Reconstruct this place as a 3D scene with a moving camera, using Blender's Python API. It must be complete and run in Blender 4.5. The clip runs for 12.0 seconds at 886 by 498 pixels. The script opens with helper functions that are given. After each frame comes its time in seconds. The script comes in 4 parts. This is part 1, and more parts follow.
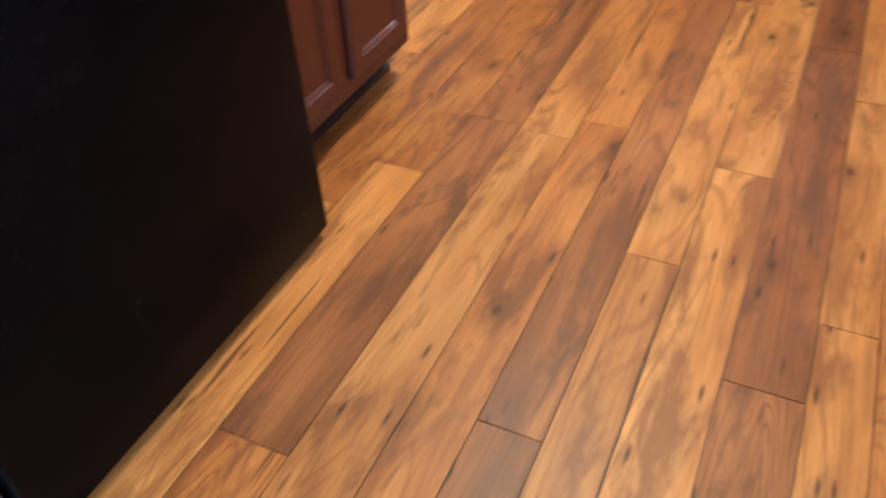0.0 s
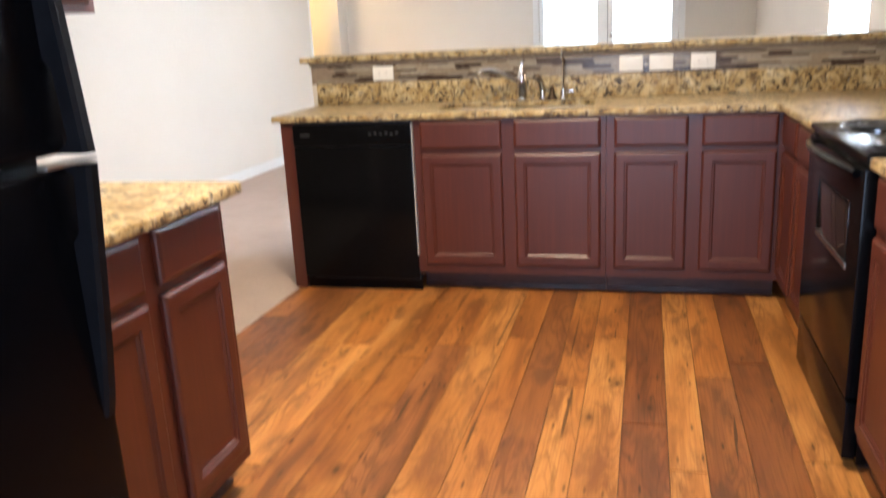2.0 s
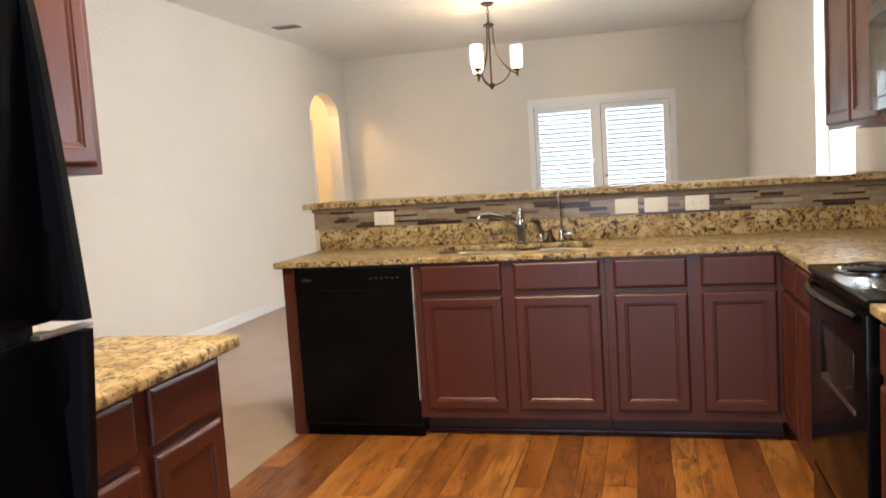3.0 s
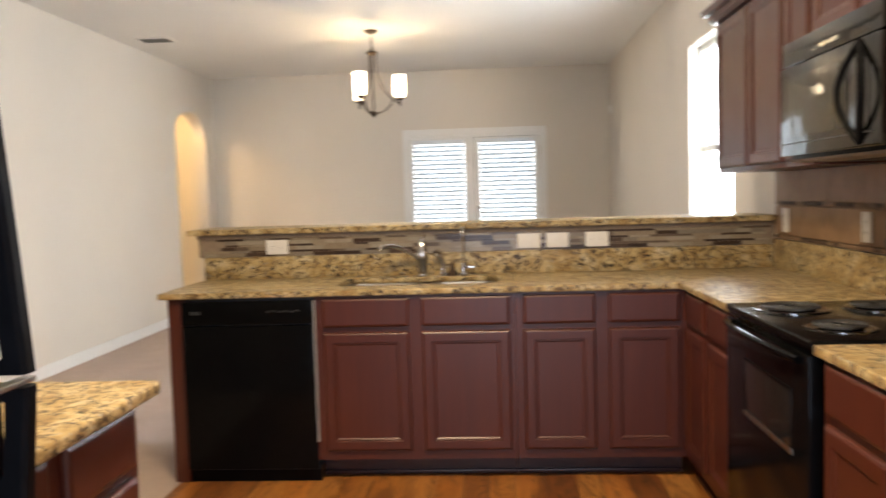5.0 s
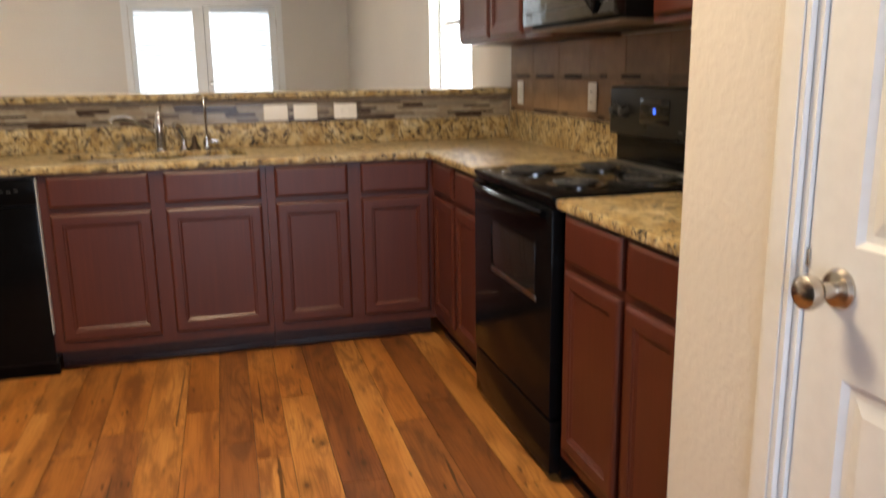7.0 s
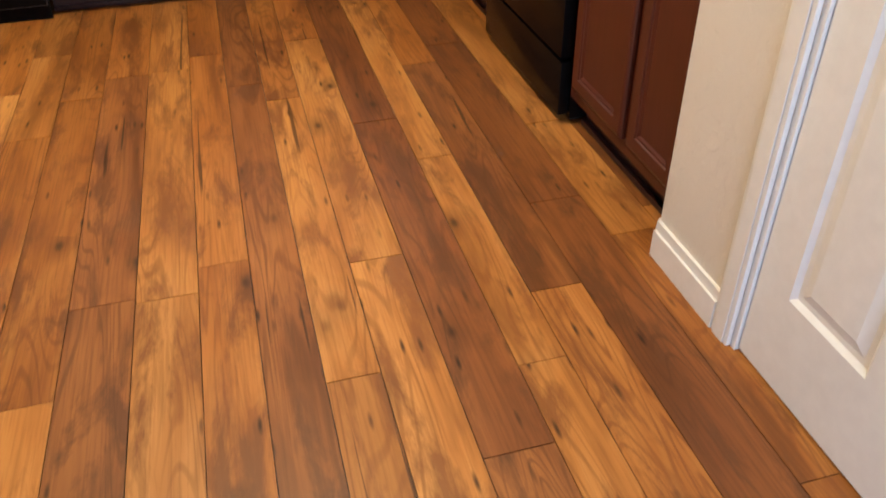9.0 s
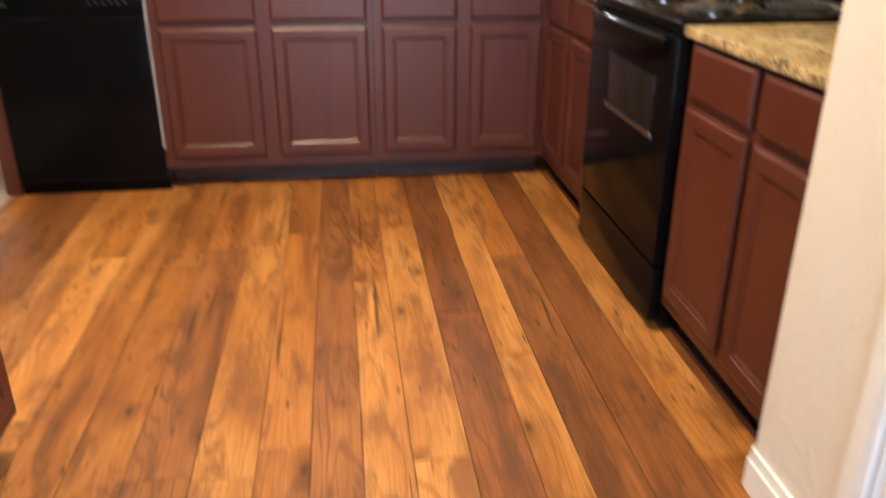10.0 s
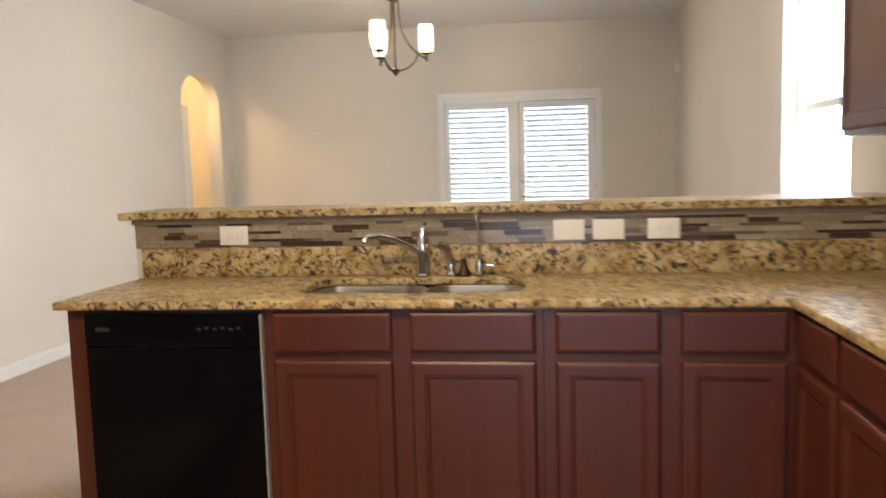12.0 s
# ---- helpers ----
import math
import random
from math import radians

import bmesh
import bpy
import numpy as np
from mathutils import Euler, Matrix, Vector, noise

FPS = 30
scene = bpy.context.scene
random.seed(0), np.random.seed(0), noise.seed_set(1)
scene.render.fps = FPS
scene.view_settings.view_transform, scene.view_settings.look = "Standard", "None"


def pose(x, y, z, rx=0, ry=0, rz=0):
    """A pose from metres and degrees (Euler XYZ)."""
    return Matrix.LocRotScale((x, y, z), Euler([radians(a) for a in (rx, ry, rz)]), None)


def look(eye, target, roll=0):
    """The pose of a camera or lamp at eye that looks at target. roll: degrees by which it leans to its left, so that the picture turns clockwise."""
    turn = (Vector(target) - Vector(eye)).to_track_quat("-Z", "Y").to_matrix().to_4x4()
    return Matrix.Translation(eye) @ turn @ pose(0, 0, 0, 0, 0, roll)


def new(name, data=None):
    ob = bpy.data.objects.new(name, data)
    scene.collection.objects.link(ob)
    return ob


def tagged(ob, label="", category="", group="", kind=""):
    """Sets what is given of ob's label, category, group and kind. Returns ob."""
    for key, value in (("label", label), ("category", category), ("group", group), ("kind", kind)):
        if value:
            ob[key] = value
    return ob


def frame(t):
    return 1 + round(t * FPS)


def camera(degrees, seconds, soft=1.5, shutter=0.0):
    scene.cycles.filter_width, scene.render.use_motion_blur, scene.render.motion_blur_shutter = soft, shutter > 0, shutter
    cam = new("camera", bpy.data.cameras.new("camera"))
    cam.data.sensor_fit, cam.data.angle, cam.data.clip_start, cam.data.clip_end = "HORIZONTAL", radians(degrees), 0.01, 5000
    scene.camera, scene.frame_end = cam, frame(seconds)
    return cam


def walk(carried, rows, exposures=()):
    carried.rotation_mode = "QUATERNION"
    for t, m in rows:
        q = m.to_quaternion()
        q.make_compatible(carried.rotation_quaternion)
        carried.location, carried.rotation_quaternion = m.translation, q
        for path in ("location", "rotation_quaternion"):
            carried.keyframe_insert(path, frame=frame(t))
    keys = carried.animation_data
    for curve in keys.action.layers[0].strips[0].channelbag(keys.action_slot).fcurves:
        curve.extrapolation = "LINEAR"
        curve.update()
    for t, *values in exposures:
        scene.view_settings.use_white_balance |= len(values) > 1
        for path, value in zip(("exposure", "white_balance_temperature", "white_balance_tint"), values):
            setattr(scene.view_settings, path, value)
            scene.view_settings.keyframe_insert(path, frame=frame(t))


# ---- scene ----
cam = camera(58.3, 12.0, soft=1.6, shutter=0.7)
PATH = [
    (0, (-0.676, -3.737, 1.164), (-1.367, -2.4, -0.153), -3.4),
    (0.5, (-0.635, -3.72, 1.173), (-1.207, -2.264, -0.073), -3.5),
    (1, (-0.619, -3.738, 1.201), (-1.14, -2.096, 0.186), -3.1),
    (1.5, (-0.601, -3.752, 1.239), (-1.1, -1.968, 0.485), -2.8),
    (2, (-0.595, -3.767, 1.277), (-1.086, -1.9, 0.757), -2.9),
    (2.5, (-0.597, -3.766, 1.316), (-1.094, -1.857, 0.989), -2.7),
    (2.7, (-0.579, -3.765, 1.319), (-1.085, -1.845, 1.081), -3.6),
    (4.3, (-0.736, -3.634, 1.336), (-1.16, -1.684, 1.197), -2.2),
    (4.5, (-0.777, -3.647, 1.347), (-1.139, -1.685, 1.206), -1.7),
    (5, (-0.868, -3.646, 1.337), (-0.994, -1.655, 1.203), -1.7),
    (5.5, (-0.936, -3.658, 1.332), (-0.759, -1.672, 1.174), -1.4),
    (6, (-0.946, -3.658, 1.321), (-0.577, -1.701, 1.135), -1.0),
    (6.5, (-0.95, -3.644, 1.311), (-0.48, -1.718, 1.048), -1.4),
    (7, (-0.943, -3.617, 1.279), (-0.431, -1.734, 0.843), -0.8),
    (7.5, (-0.952, -3.619, 1.253), (-0.42, -1.798, 0.619), -0.5),
    (7.7, (-0.939, -3.605, 1.236), (-0.408, -1.822, 0.501), -0.8),
    (9.3, (-0.971, -3.595, 1.207), (-0.576, -2.058, -0.01), -1.0),
    (9.5, (-0.973, -3.584, 1.211), (-0.597, -1.952, 0.117), 0.2),
    (10, (-0.92, -3.534, 1.21), (-0.687, -1.718, 0.405), 0.2),
    (10.5, (-0.832, -3.391, 1.265), (-0.825, -1.465, 0.727), 0.7),
    (11, (-0.773, -3.191, 1.295), (-0.869, -1.226, 0.935), 0.5),
    (11.5, (-0.769, -2.863, 1.324), (-0.902, -0.883, 1.07), -1.0),
    (12, (-0.751, -2.524, 1.331), (-1.018, -0.552, 1.132), -1.6),
]
EXPOSURE = [(0.0, 0.24, 5250, 8), (0.5, 0.22, 5250, 8), (1.0, 0.45, 5250, 9), (1.5, 0.52, 5250, 9), (2.0, 0.40, 5750, 10), (2.5, 0.0, 6300, 10), (4.5, -0.1, 6500, 10), (5.5, -0.2, 6500, 10), (6.5, -0.28, 6500, 10), (7.0, -0.25, 6500, 10), (7.5, -0.08, 6500, 10), (9.0, -0.10, 6300, 10), (9.5, -0.10, 6100, 10), (10.0, 0.38, 6200, 10), (10.5, 0.68, 6200, 10), (11.0, 0.15, 6500, 10), (12.0, -0.16, 6500, 10)]
walk(cam, [(t, look(eye, target, roll)) for t, eye, target, roll in PATH], EXPOSURE)

# ---- light ----
H = 2.90          # ceiling height
FAR = 6.38        # inner face of the far wall
RX = 0.61         # inner face of the range wall
LX = -4.40        # inner face of the living room's left wall

world = bpy.data.worlds.new("sky")
scene.world = world
world.use_nodes = True
wn = world.node_tree.nodes
sky = wn.new("ShaderNodeTexSky")
sky.sky_type = "NISHITA"
sky.sun_disc = False
sky.sun_elevation, sky.sun_rotation = radians(50), radians(150)
wn["Background"].inputs["Strength"].default_value = 0.15
world.node_tree.links.new(sky.outputs["Color"], wn["Background"].inputs["Color"])


def lamp(name, kind, place, power, colour, size=0.1, target=None, size_y=None):
    data = bpy.data.lights.new(name, kind)
    data.energy, data.color = power, colour
    if kind == "AREA":
        data.size = size
        if size_y:
            data.shape, data.size_y = "RECTANGLE", size_y
    else:
        data.shadow_soft_size = size
    ob = new(name, data)
    ob.matrix_world = look(place, target) if target else Matrix.Translation(place)
    return ob


WARM = (1.0, 0.72, 0.42)
DAY = (0.91, 0.955, 1.0)
LIGHT_X, LIGHT_Y = -1.22, -1.62
lamp("kitchen_lamp", "AREA", (LIGHT_X, LIGHT_Y, H - 0.10), 86, (1.0, 0.77, 0.48), 0.50, (LIGHT_X, LIGHT_Y + 0.001, 0))
lamp("window_daylight", "AREA", (RX + 0.22, 1.87, 1.645), 142, DAY, 1.4, (-4, 1.87, 1.645), 1.9)
lamp("patio_daylight", "AREA", (-1.07, FAR + 0.30, 1.15), 18, DAY, 2.0, (-1.07, 0, 1.15), 2.2)
lamp("back_daylight", "AREA", (-0.75, -5.12, 1.10), 54, (0.66, 0.78, 1.0), 1.2, (-0.75, 0, 1.10), 1.9)
lamp("hall_lamp", "POINT", (-5.0, 5.20, 2.72), 75, (1.0, 0.66, 0.30), 0.12)


# ---- materials ----
class Nodes:
    """A short way to write a node tree."""

    def __init__(self, name):
        self.m = bpy.data.materials.new(name)
        self.m.use_nodes = True
        self.t = self.m.node_tree
        self.bsdf = self.t.nodes["Principled BSDF"]

    def put(self, node, spot, value):
        s = node.inputs[spot]
        if isinstance(value, bpy.types.NodeSocket):
            self.t.links.new(value, s)
        elif isinstance(value, tuple) and len(value) == 3 and s.type == "RGBA":
            s.default_value = (*value, 1)
        else:
            s.default_value = value
        return node

    def node(self, kind, **spots):
        n = self.t.nodes.new(kind)
        for k, v in spots.items():
            self.put(n, k.replace("_", " "), v)
        return n

    def place(self, scale=(1, 1, 1), shift=None):
        """World position, stretched, and shifted by each piece's random number."""
        p = self.node("ShaderNodeNewGeometry").outputs["Position"]
        mul = self.t.nodes.new("ShaderNodeVectorMath")
        mul.operation = "MULTIPLY"
        self.t.links.new(p, mul.inputs[0])
        mul.inputs[1].default_value = scale
        if not shift:
            return mul.outputs[0]
        r = self.node("ShaderNodeObjectInfo").outputs["Random"]
        add = self.t.nodes.new("ShaderNodeVectorMath")
        add.operation = "MULTIPLY_ADD"
        self.t.links.new(r, add.inputs[0])
        add.inputs[1].default_value = shift
        self.t.links.new(mul.outputs[0], add.inputs[2])
        return add.outputs[0]

    def noise(self, vec, scale, detail=4.0, rough=0.55, warp=0.0):
        n = self.node("ShaderNodeTexNoise", Vector=vec, Scale=scale, Detail=detail, Roughness=rough, Distortion=warp)
        return n.outputs["Fac"]

    def ramp(self, fac, *stops, hard=False):
        n = self.t.nodes.new("ShaderNodeValToRGB")
        n.color_ramp.interpolation = "CONSTANT" if hard else "LINEAR"
        e = n.color_ramp.elements
        while len(e) < len(stops):
            e.new(0.5)
        for k, (at, c) in zip(e, stops):
            k.position = at
            k.color = (*c, 1) if isinstance(c, tuple) else (c, c, c, 1)
        self.t.links.new(fac, n.inputs[0])
        return n.outputs["Color"]

    def mix(self, fac, a, b, how="MIX"):
        n = self.t.nodes.new("ShaderNodeMix")
        n.data_type, n.blend_type = "RGBA", how
        for i, v in ((0, fac), (6, a), (7, b)):
            if isinstance(v, bpy.types.NodeSocket):
                self.t.links.new(v, n.inputs[i])
            else:
                n.inputs[i].default_value = (*v, 1) if isinstance(v, tuple) else v
        return n.outputs[2]

    def bump(self, height, strength, distance):
        n = self.node("ShaderNodeBump", Height=height, Strength=strength, Distance=distance)
        self.put(self.bsdf, "Normal", n.outputs[0])

    def done(self, colour, rough, metal=0.0, spec=0.5):
        for k, v in (("Base Color", colour), ("Roughness", rough), ("Metallic", metal), ("Specular IOR Level", spec)):
            self.put(self.bsdf, k, v)
        return self.m


def plain(name, colour, rough, metal=0.0, wear=0.12, scale=30.0, spec=0.5):
    n = Nodes(name)
    v = n.place()
    f = n.noise(v, scale)
    dark = tuple(c * (1 - wear) for c in colour)
    light = tuple(min(1, c * (1 + wear)) for c in colour)
    r = n.ramp(n.noise(v, scale * 0.25), (0.3, rough * 0.85), (0.7, min(1, rough * 1.15)))
    return n.done(n.ramp(f, (0.3, dark), (0.7, light)), r, metal, spec)


def wavy_gloss(name, colour, rough, spec):
    """Moulded glossy plastic whose face is not quite flat."""
    n = Nodes(name)
    v = n.place()
    n.bump(n.noise(v, 14.0, 2, 0.5, 0.6), 0.25, 0.006)
    return n.done(n.ramp(n.noise(v, 40.0), (0.3, tuple(c * 0.85 for c in colour)), (0.7, colour)), rough, spec=spec)


def wall_paint(name, colour, grain=44.0, depth=0.0020):
    n = Nodes(name)
    v = n.place()
    broad = n.noise(v, 1.3, 3)
    tone = n.ramp(broad, (0.3, tuple(c * 0.96 for c in colour)), (0.7, colour))
    peel = n.ramp(n.noise(v, grain, 3, 0.5), (0.42, 0.0), (0.62, 1.0))
    n.bump(peel, 0.5, depth)
    return n.done(tone, 0.75, spec=0.3)


def plank_wood(name, deep, body, pale, stain):
    """Rustic hickory: quiet grain, broad tone, weathered brown patches, knots and short dark checks."""
    n = Nodes(name)
    broad = n.noise(n.place((9.0, 1.3, 1), (53, 17, 0)), 1.0, 4, 0.55, 0.6)
    base = n.ramp(broad, (0.30, tuple(0.8 * p + 0.2 * q for p, q in zip(deep, body))), (0.46, body), (0.64, pale))
    # weathered patches, long with the grain
    patch = n.ramp(n.noise(n.place((11.0, 2.6, 1), (23, 41, 0)), 1.0, 6, 0.66, 0.4), (0.50, 0.0), (0.62, 0.9))
    base = n.mix(patch, base, stain)
    # arched growth lines in some places, and fine fibres
    hill = n.noise(n.place((8.0, 0.75, 1), (11, 71, 0)), 1.0, 1.5, 0.45, 0.5)
    rise = n.t.nodes.new("ShaderNodeMath")
    rise.operation = "MULTIPLY"
    n.t.links.new(hill, rise.inputs[0])
    rise.inputs[1].default_value = 120.0
    ring = n.t.nodes.new("ShaderNodeMath")
    ring.operation = "SINE"
    n.t.links.new(rise.outputs[0], ring.inputs[0])
    lines = n.ramp(ring.outputs[0], (0.0, 0.0), (0.45, 0.0), (0.95, 0.55))
    some = n.ramp(n.noise(n.place((5, 1.1, 1), (3, 47, 0)), 1.0, 2), (0.42, 0.0), (0.58, 1.0))
    base = n.mix(n.mix(1.0, lines, some, "MULTIPLY"), base, deep)
    fine = n.noise(n.place((150, 4.0, 1), (37, 91, 0)), 1.0, 5, 0.6)
    base = n.mix(n.ramp(fine, (0.36, 0.40), (0.54, 0.0)), base, deep)
    # knots with a dark eye and a brown halo
    vor = n.node("ShaderNodeTexVoronoi", Vector=n.place((6.5, 3.2, 1), (61, 29, 0)), Scale=1.0, Randomness=1.0)
    vor.voronoi_dimensions = "2D"
    knot = n.ramp(vor.outputs["Distance"], (0.02, 0.95), (0.05, 0.75), (0.09, 0.42), (0.30, 0.0))
    rare = n.ramp(vor.outputs["Color"], (0.66, 0.0), (0.80, 1.0))
    base = n.mix(n.mix(1.0, knot, rare, "MULTIPLY"), base, tuple(c * 0.30 for c in deep))
    # short dark checks, in clusters and of uneven size
    vor2 = n.node("ShaderNodeTexVoronoi", Vector=n.place((27, 5.5, 1), (19, 83, 0)), Scale=1.0, Randomness=1.0)
    vor2.voronoi_dimensions = "2D"
    check = n.ramp(vor2.outputs["Distance"], (0.03, 0.95), (0.08, 0.7), (0.17, 0.0))
    gate = n.ramp(vor2.outputs["Color"], (0.54, 0.0), (0.75, 1.0))
    crowd = n.ramp(n.noise(n.place((6, 2.2, 1), (7, 5, 0)), 1.0, 2), (0.44, 0.0), (0.56, 1.0))
    check = n.mix(1.0, n.mix(1.0, check, gate, "MULTIPLY"), crowd, "MULTIPLY")
    base = n.mix(check, base, tuple(c * 0.20 for c in deep))
    crack = n.ramp(n.noise(n.place((26, 0.75, 1), (31, 13, 0)), 1.3, 3, 0.5, 0.3), (0.290, 0.85), (0.315, 0.0))
    base = n.mix(crack, base, tuple(c * 0.3 for c in deep))
    own = n.node("ShaderNodeObjectInfo").outputs["Random"]
    base = n.mix(1.0, base, n.ramp(own, (0.0, (0.84, 0.82, 0.80)), (1.0, (1.10, 1.10, 1.08))), "MULTIPLY")
    n.bump(fine, 0.10, 0.0010)
    return n.done(base, n.ramp(broad, (0.2, 0.40), (0.8, 0.52)), spec=0.32)


def granite(name):
    """Golden granite: yellow and cream cloud, wandering brown seams and clusters of black flecks."""
    n = Nodes(name)
    v = n.place((1, 1, 1))
    warp = n.node("ShaderNodeTexNoise", Vector=v, Scale=11.0, Detail=3.0)
    add = n.t.nodes.new("ShaderNodeVectorMath")
    add.operation = "MULTIPLY_ADD"
    n.t.links.new(warp.outputs["Color"], add.inputs[0])
    add.inputs[1].default_value = (0.075, 0.075, 0.075)
    n.t.links.new(v, add.inputs[2])
    w = add.outputs[0]
    cloud = n.noise(w, 15.0, 5, 0.65)
    base = n.ramp(cloud, (0.30, (0.25, 0.156, 0.060)), (0.44, (0.43, 0.305, 0.132)), (0.58, (0.56, 0.445, 0.245)), (0.74, (0.66, 0.59, 0.43)))
    brown = n.ramp(n.noise(w, 40.0, 4, 0.62), (0.55, 0.0), (0.61, 0.85))
    base = n.mix(brown, base, (0.125, 0.074, 0.036))
    black = n.ramp(n.noise(w, 50.0, 5, 0.66, 0.7), (0.525, 0.0), (0.570, 0.95))
    patchy = n.ramp(n.noise(v, 7.0, 3), (0.34, 0.30), (0.48, 1.0))
    base = n.mix(n.mix(1.0, black, patchy, "MULTIPLY"), base, (0.026, 0.020, 0.017))
    grey = n.ramp(n.noise(w, 60.0, 2), (0.62, 0.0), (0.68, 0.6))
    base = n.mix(grey, base, (0.36, 0.35, 0.32))
    return n.done(base, n.ramp(cloud, (0.3, 0.34), (0.7, 0.40)), spec=0.22)


def cherry(name):
    n = Nodes(name)
    v = n.place((1, 1, 1))
    grain = n.noise(n.place((60, 60, 2.4)), 1.1, 5, 0.6)
    broad = n.noise(v, 3.0, 3)
    streak = n.noise(n.place((11, 11, 0.7)), 1.0, 3, 0.55, 0.4)
    base = n.ramp(grain, (0.25, (0.070, 0.0155, 0.0080)), (0.55, (0.085, 0.0190, 0.0096)), (0.80, (0.103, 0.0245, 0.0120)))
    base = n.mix(n.ramp(streak, (0.36, 0.18), (0.62, 0.0)), base, (0.050, 0.0125, 0.0085))
    base = n.mix(n.ramp(broad, (0.60, 0.0), (0.75, 0.3)), base, (0.135, 0.0340, 0.0190))
    n.bump(grain, 0.02, 0.0003)
    n.put(n.bsdf, "Coat Weight", 0.22)
    n.put(n.bsdf, "Coat Roughness", 0.28)
    return n.done(base, n.ramp(broad, (0.3, 0.36), (0.7, 0.46)), spec=0.42)


def carpet_pile(name):
    n = Nodes(name)
    v = n.place()
    tuft = n.noise(v, 190.0, 3, 0.6)
    broad = n.noise(v, 4.0, 4)
    base = n.ramp(tuft, (0.3, (0.42, 0.325, 0.27)), (0.7, (0.64, 0.52, 0.45)))
    base = n.mix(n.ramp(broad, (0.4, 0.0), (0.7, 0.3)), base, (0.40, 0.31, 0.26))
    n.bump(tuft, 0.9, 0.006)
    return n.done(base, 0.95, spec=0.1)


def glowing(name, colour, strength):
    n = Nodes(name)
    n.put(n.bsdf, "Emission Color", colour)
    n.put(n.bsdf, "Emission Strength", strength)
    return n.done(colour, 0.3)


def pane_glass(name):
    n = Nodes(name)
    n.put(n.bsdf, "Transmission Weight", 1.0)
    n.put(n.bsdf, "IOR", 1.02)
    return n.done((0.95, 0.97, 0.97), 0.0)


def thin_slat(name):
    """White vinyl that lets some daylight through."""
    n = Nodes(name)
    t = n.node("ShaderNodeBsdfTranslucent", Color=(0.85, 0.90, 0.95))
    mix = n.t.nodes.new("ShaderNodeMixShader")
    mix.inputs[0].default_value = 0.28
    n.done((0.76, 0.80, 0.84), 0.5)
    n.t.links.new(n.bsdf.outputs[0], mix.inputs[1])
    n.t.links.new(t.outputs[0], mix.inputs[2])
    n.t.links.new(mix.outputs[0], n.t.nodes["Material Output"].inputs["Surface"])
    return n.m


def picked(name, stops, rough, spec=0.5):
    """One flat shade for each piece, drawn by its random number, with a little cloud in it."""
    n = Nodes(name)
    r = n.node("ShaderNodeObjectInfo").outputs["Random"]
    step = 1.0 / len(stops)
    base = n.ramp(r, *[(i * step, c) for i, c in enumerate(stops)], hard=True)
    cloud = n.noise(n.place((1, 1, 1), (9, 7, 5)), 60.0, 3)
    base = n.mix(n.ramp(cloud, (0.35, 0.3), (0.65, 0.0)), base, (0.12, 0.09, 0.07))
    return n.done(base, rough, spec=spec)


M_WALL = wall_paint("warm_white_paint", (0.72, 0.672, 0.60))
M_CEIL = wall_paint("ceiling_paint", (0.78, 0.76, 0.72), 40, 0.002)
M_TILEGROUT = plain("brown_grout", (0.265, 0.178, 0.108), 0.85, wear=0.15)
M_TRIM = plain("white_trim", (0.80, 0.80, 0.78), 0.35, wear=0.03)
M_CHERRY = cherry("cherry_stain")
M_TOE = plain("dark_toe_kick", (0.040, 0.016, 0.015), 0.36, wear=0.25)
M_PANEL = plain("charcoal_panel", (0.011, 0.012, 0.013), 0.30, wear=0.15, spec=0.22)
M_HANDLE = plain("black_handle_plastic", (0.005, 0.005, 0.006), 0.45, wear=0.2, spec=0.07)
M_GRANITE = granite("golden_granite")
M_BLACK = plain("black_enamel", (0.004, 0.004, 0.0045), 0.14, wear=0.2, spec=0.09)
M_FRIDGE = plain("black_textured_steel", (0.0020, 0.0021, 0.0028), 0.24, wear=0.2, spec=0.06)
M_GREY = plain("dark_grey_plastic", (0.035, 0.036, 0.038), 0.35)
M_DARKGLASS = plain("dark_oven_glass", (0.014, 0.014, 0.014), 0.06, wear=0.1, spec=0.35)
M_MESH = wavy_gloss("microwave_window", (0.055, 0.053, 0.048), 0.07, 0.8)
M_GLOSS = wavy_gloss("glossy_black_plastic", (0.008, 0.008, 0.008), 0.08, 0.7)
M_CHROME = plain("chrome", (0.75, 0.75, 0.76), 0.12, 1.0, wear=0.05)
M_NICKEL = plain("satin_nickel", (0.52, 0.47, 0.41), 0.24, 1.0, wear=0.08)
M_STEEL = plain("sink_steel", (0.42, 0.40, 0.37), 0.34, 1.0, wear=0.1)
M_ZINC = plain("galvanised_edge", (0.42, 0.42, 0.41), 0.42, 0.35, wear=0.1)
M_PAN = plain("dark_drip_pan", (0.42, 0.42, 0.43), 0.12, 1.0, wear=0.15)
M_BRONZE = plain("oiled_bronze", (0.060, 0.038, 0.024), 0.42, 0.7, wear=0.3)
M_PLATE = plain("white_plate", (0.82, 0.80, 0.76), 0.35, wear=0.03)
M_VENT = plain("grey_vent_metal", (0.30, 0.29, 0.27), 0.5)
M_SLOT = plain("dark_slot", (0.05, 0.05, 0.05), 0.6)
M_CARPET = carpet_pile("beige_carpet")
M_GROUT = plain("tan_grout", (0.27, 0.21, 0.155), 0.85, wear=0.15)
M_SHADE = glowing("lit_glass_shade", (1.0, 0.86, 0.62), 9.0)
M_BULB = glowing("lit_diffuser", (1.0, 0.86, 0.66), 6.0)
M_BLUE = glowing("blue_display", (0.05, 0.15, 1.0), 2.0)
M_GLASS = pane_glass("window_glass")
M_SLAT = thin_slat("white_blind_slat")
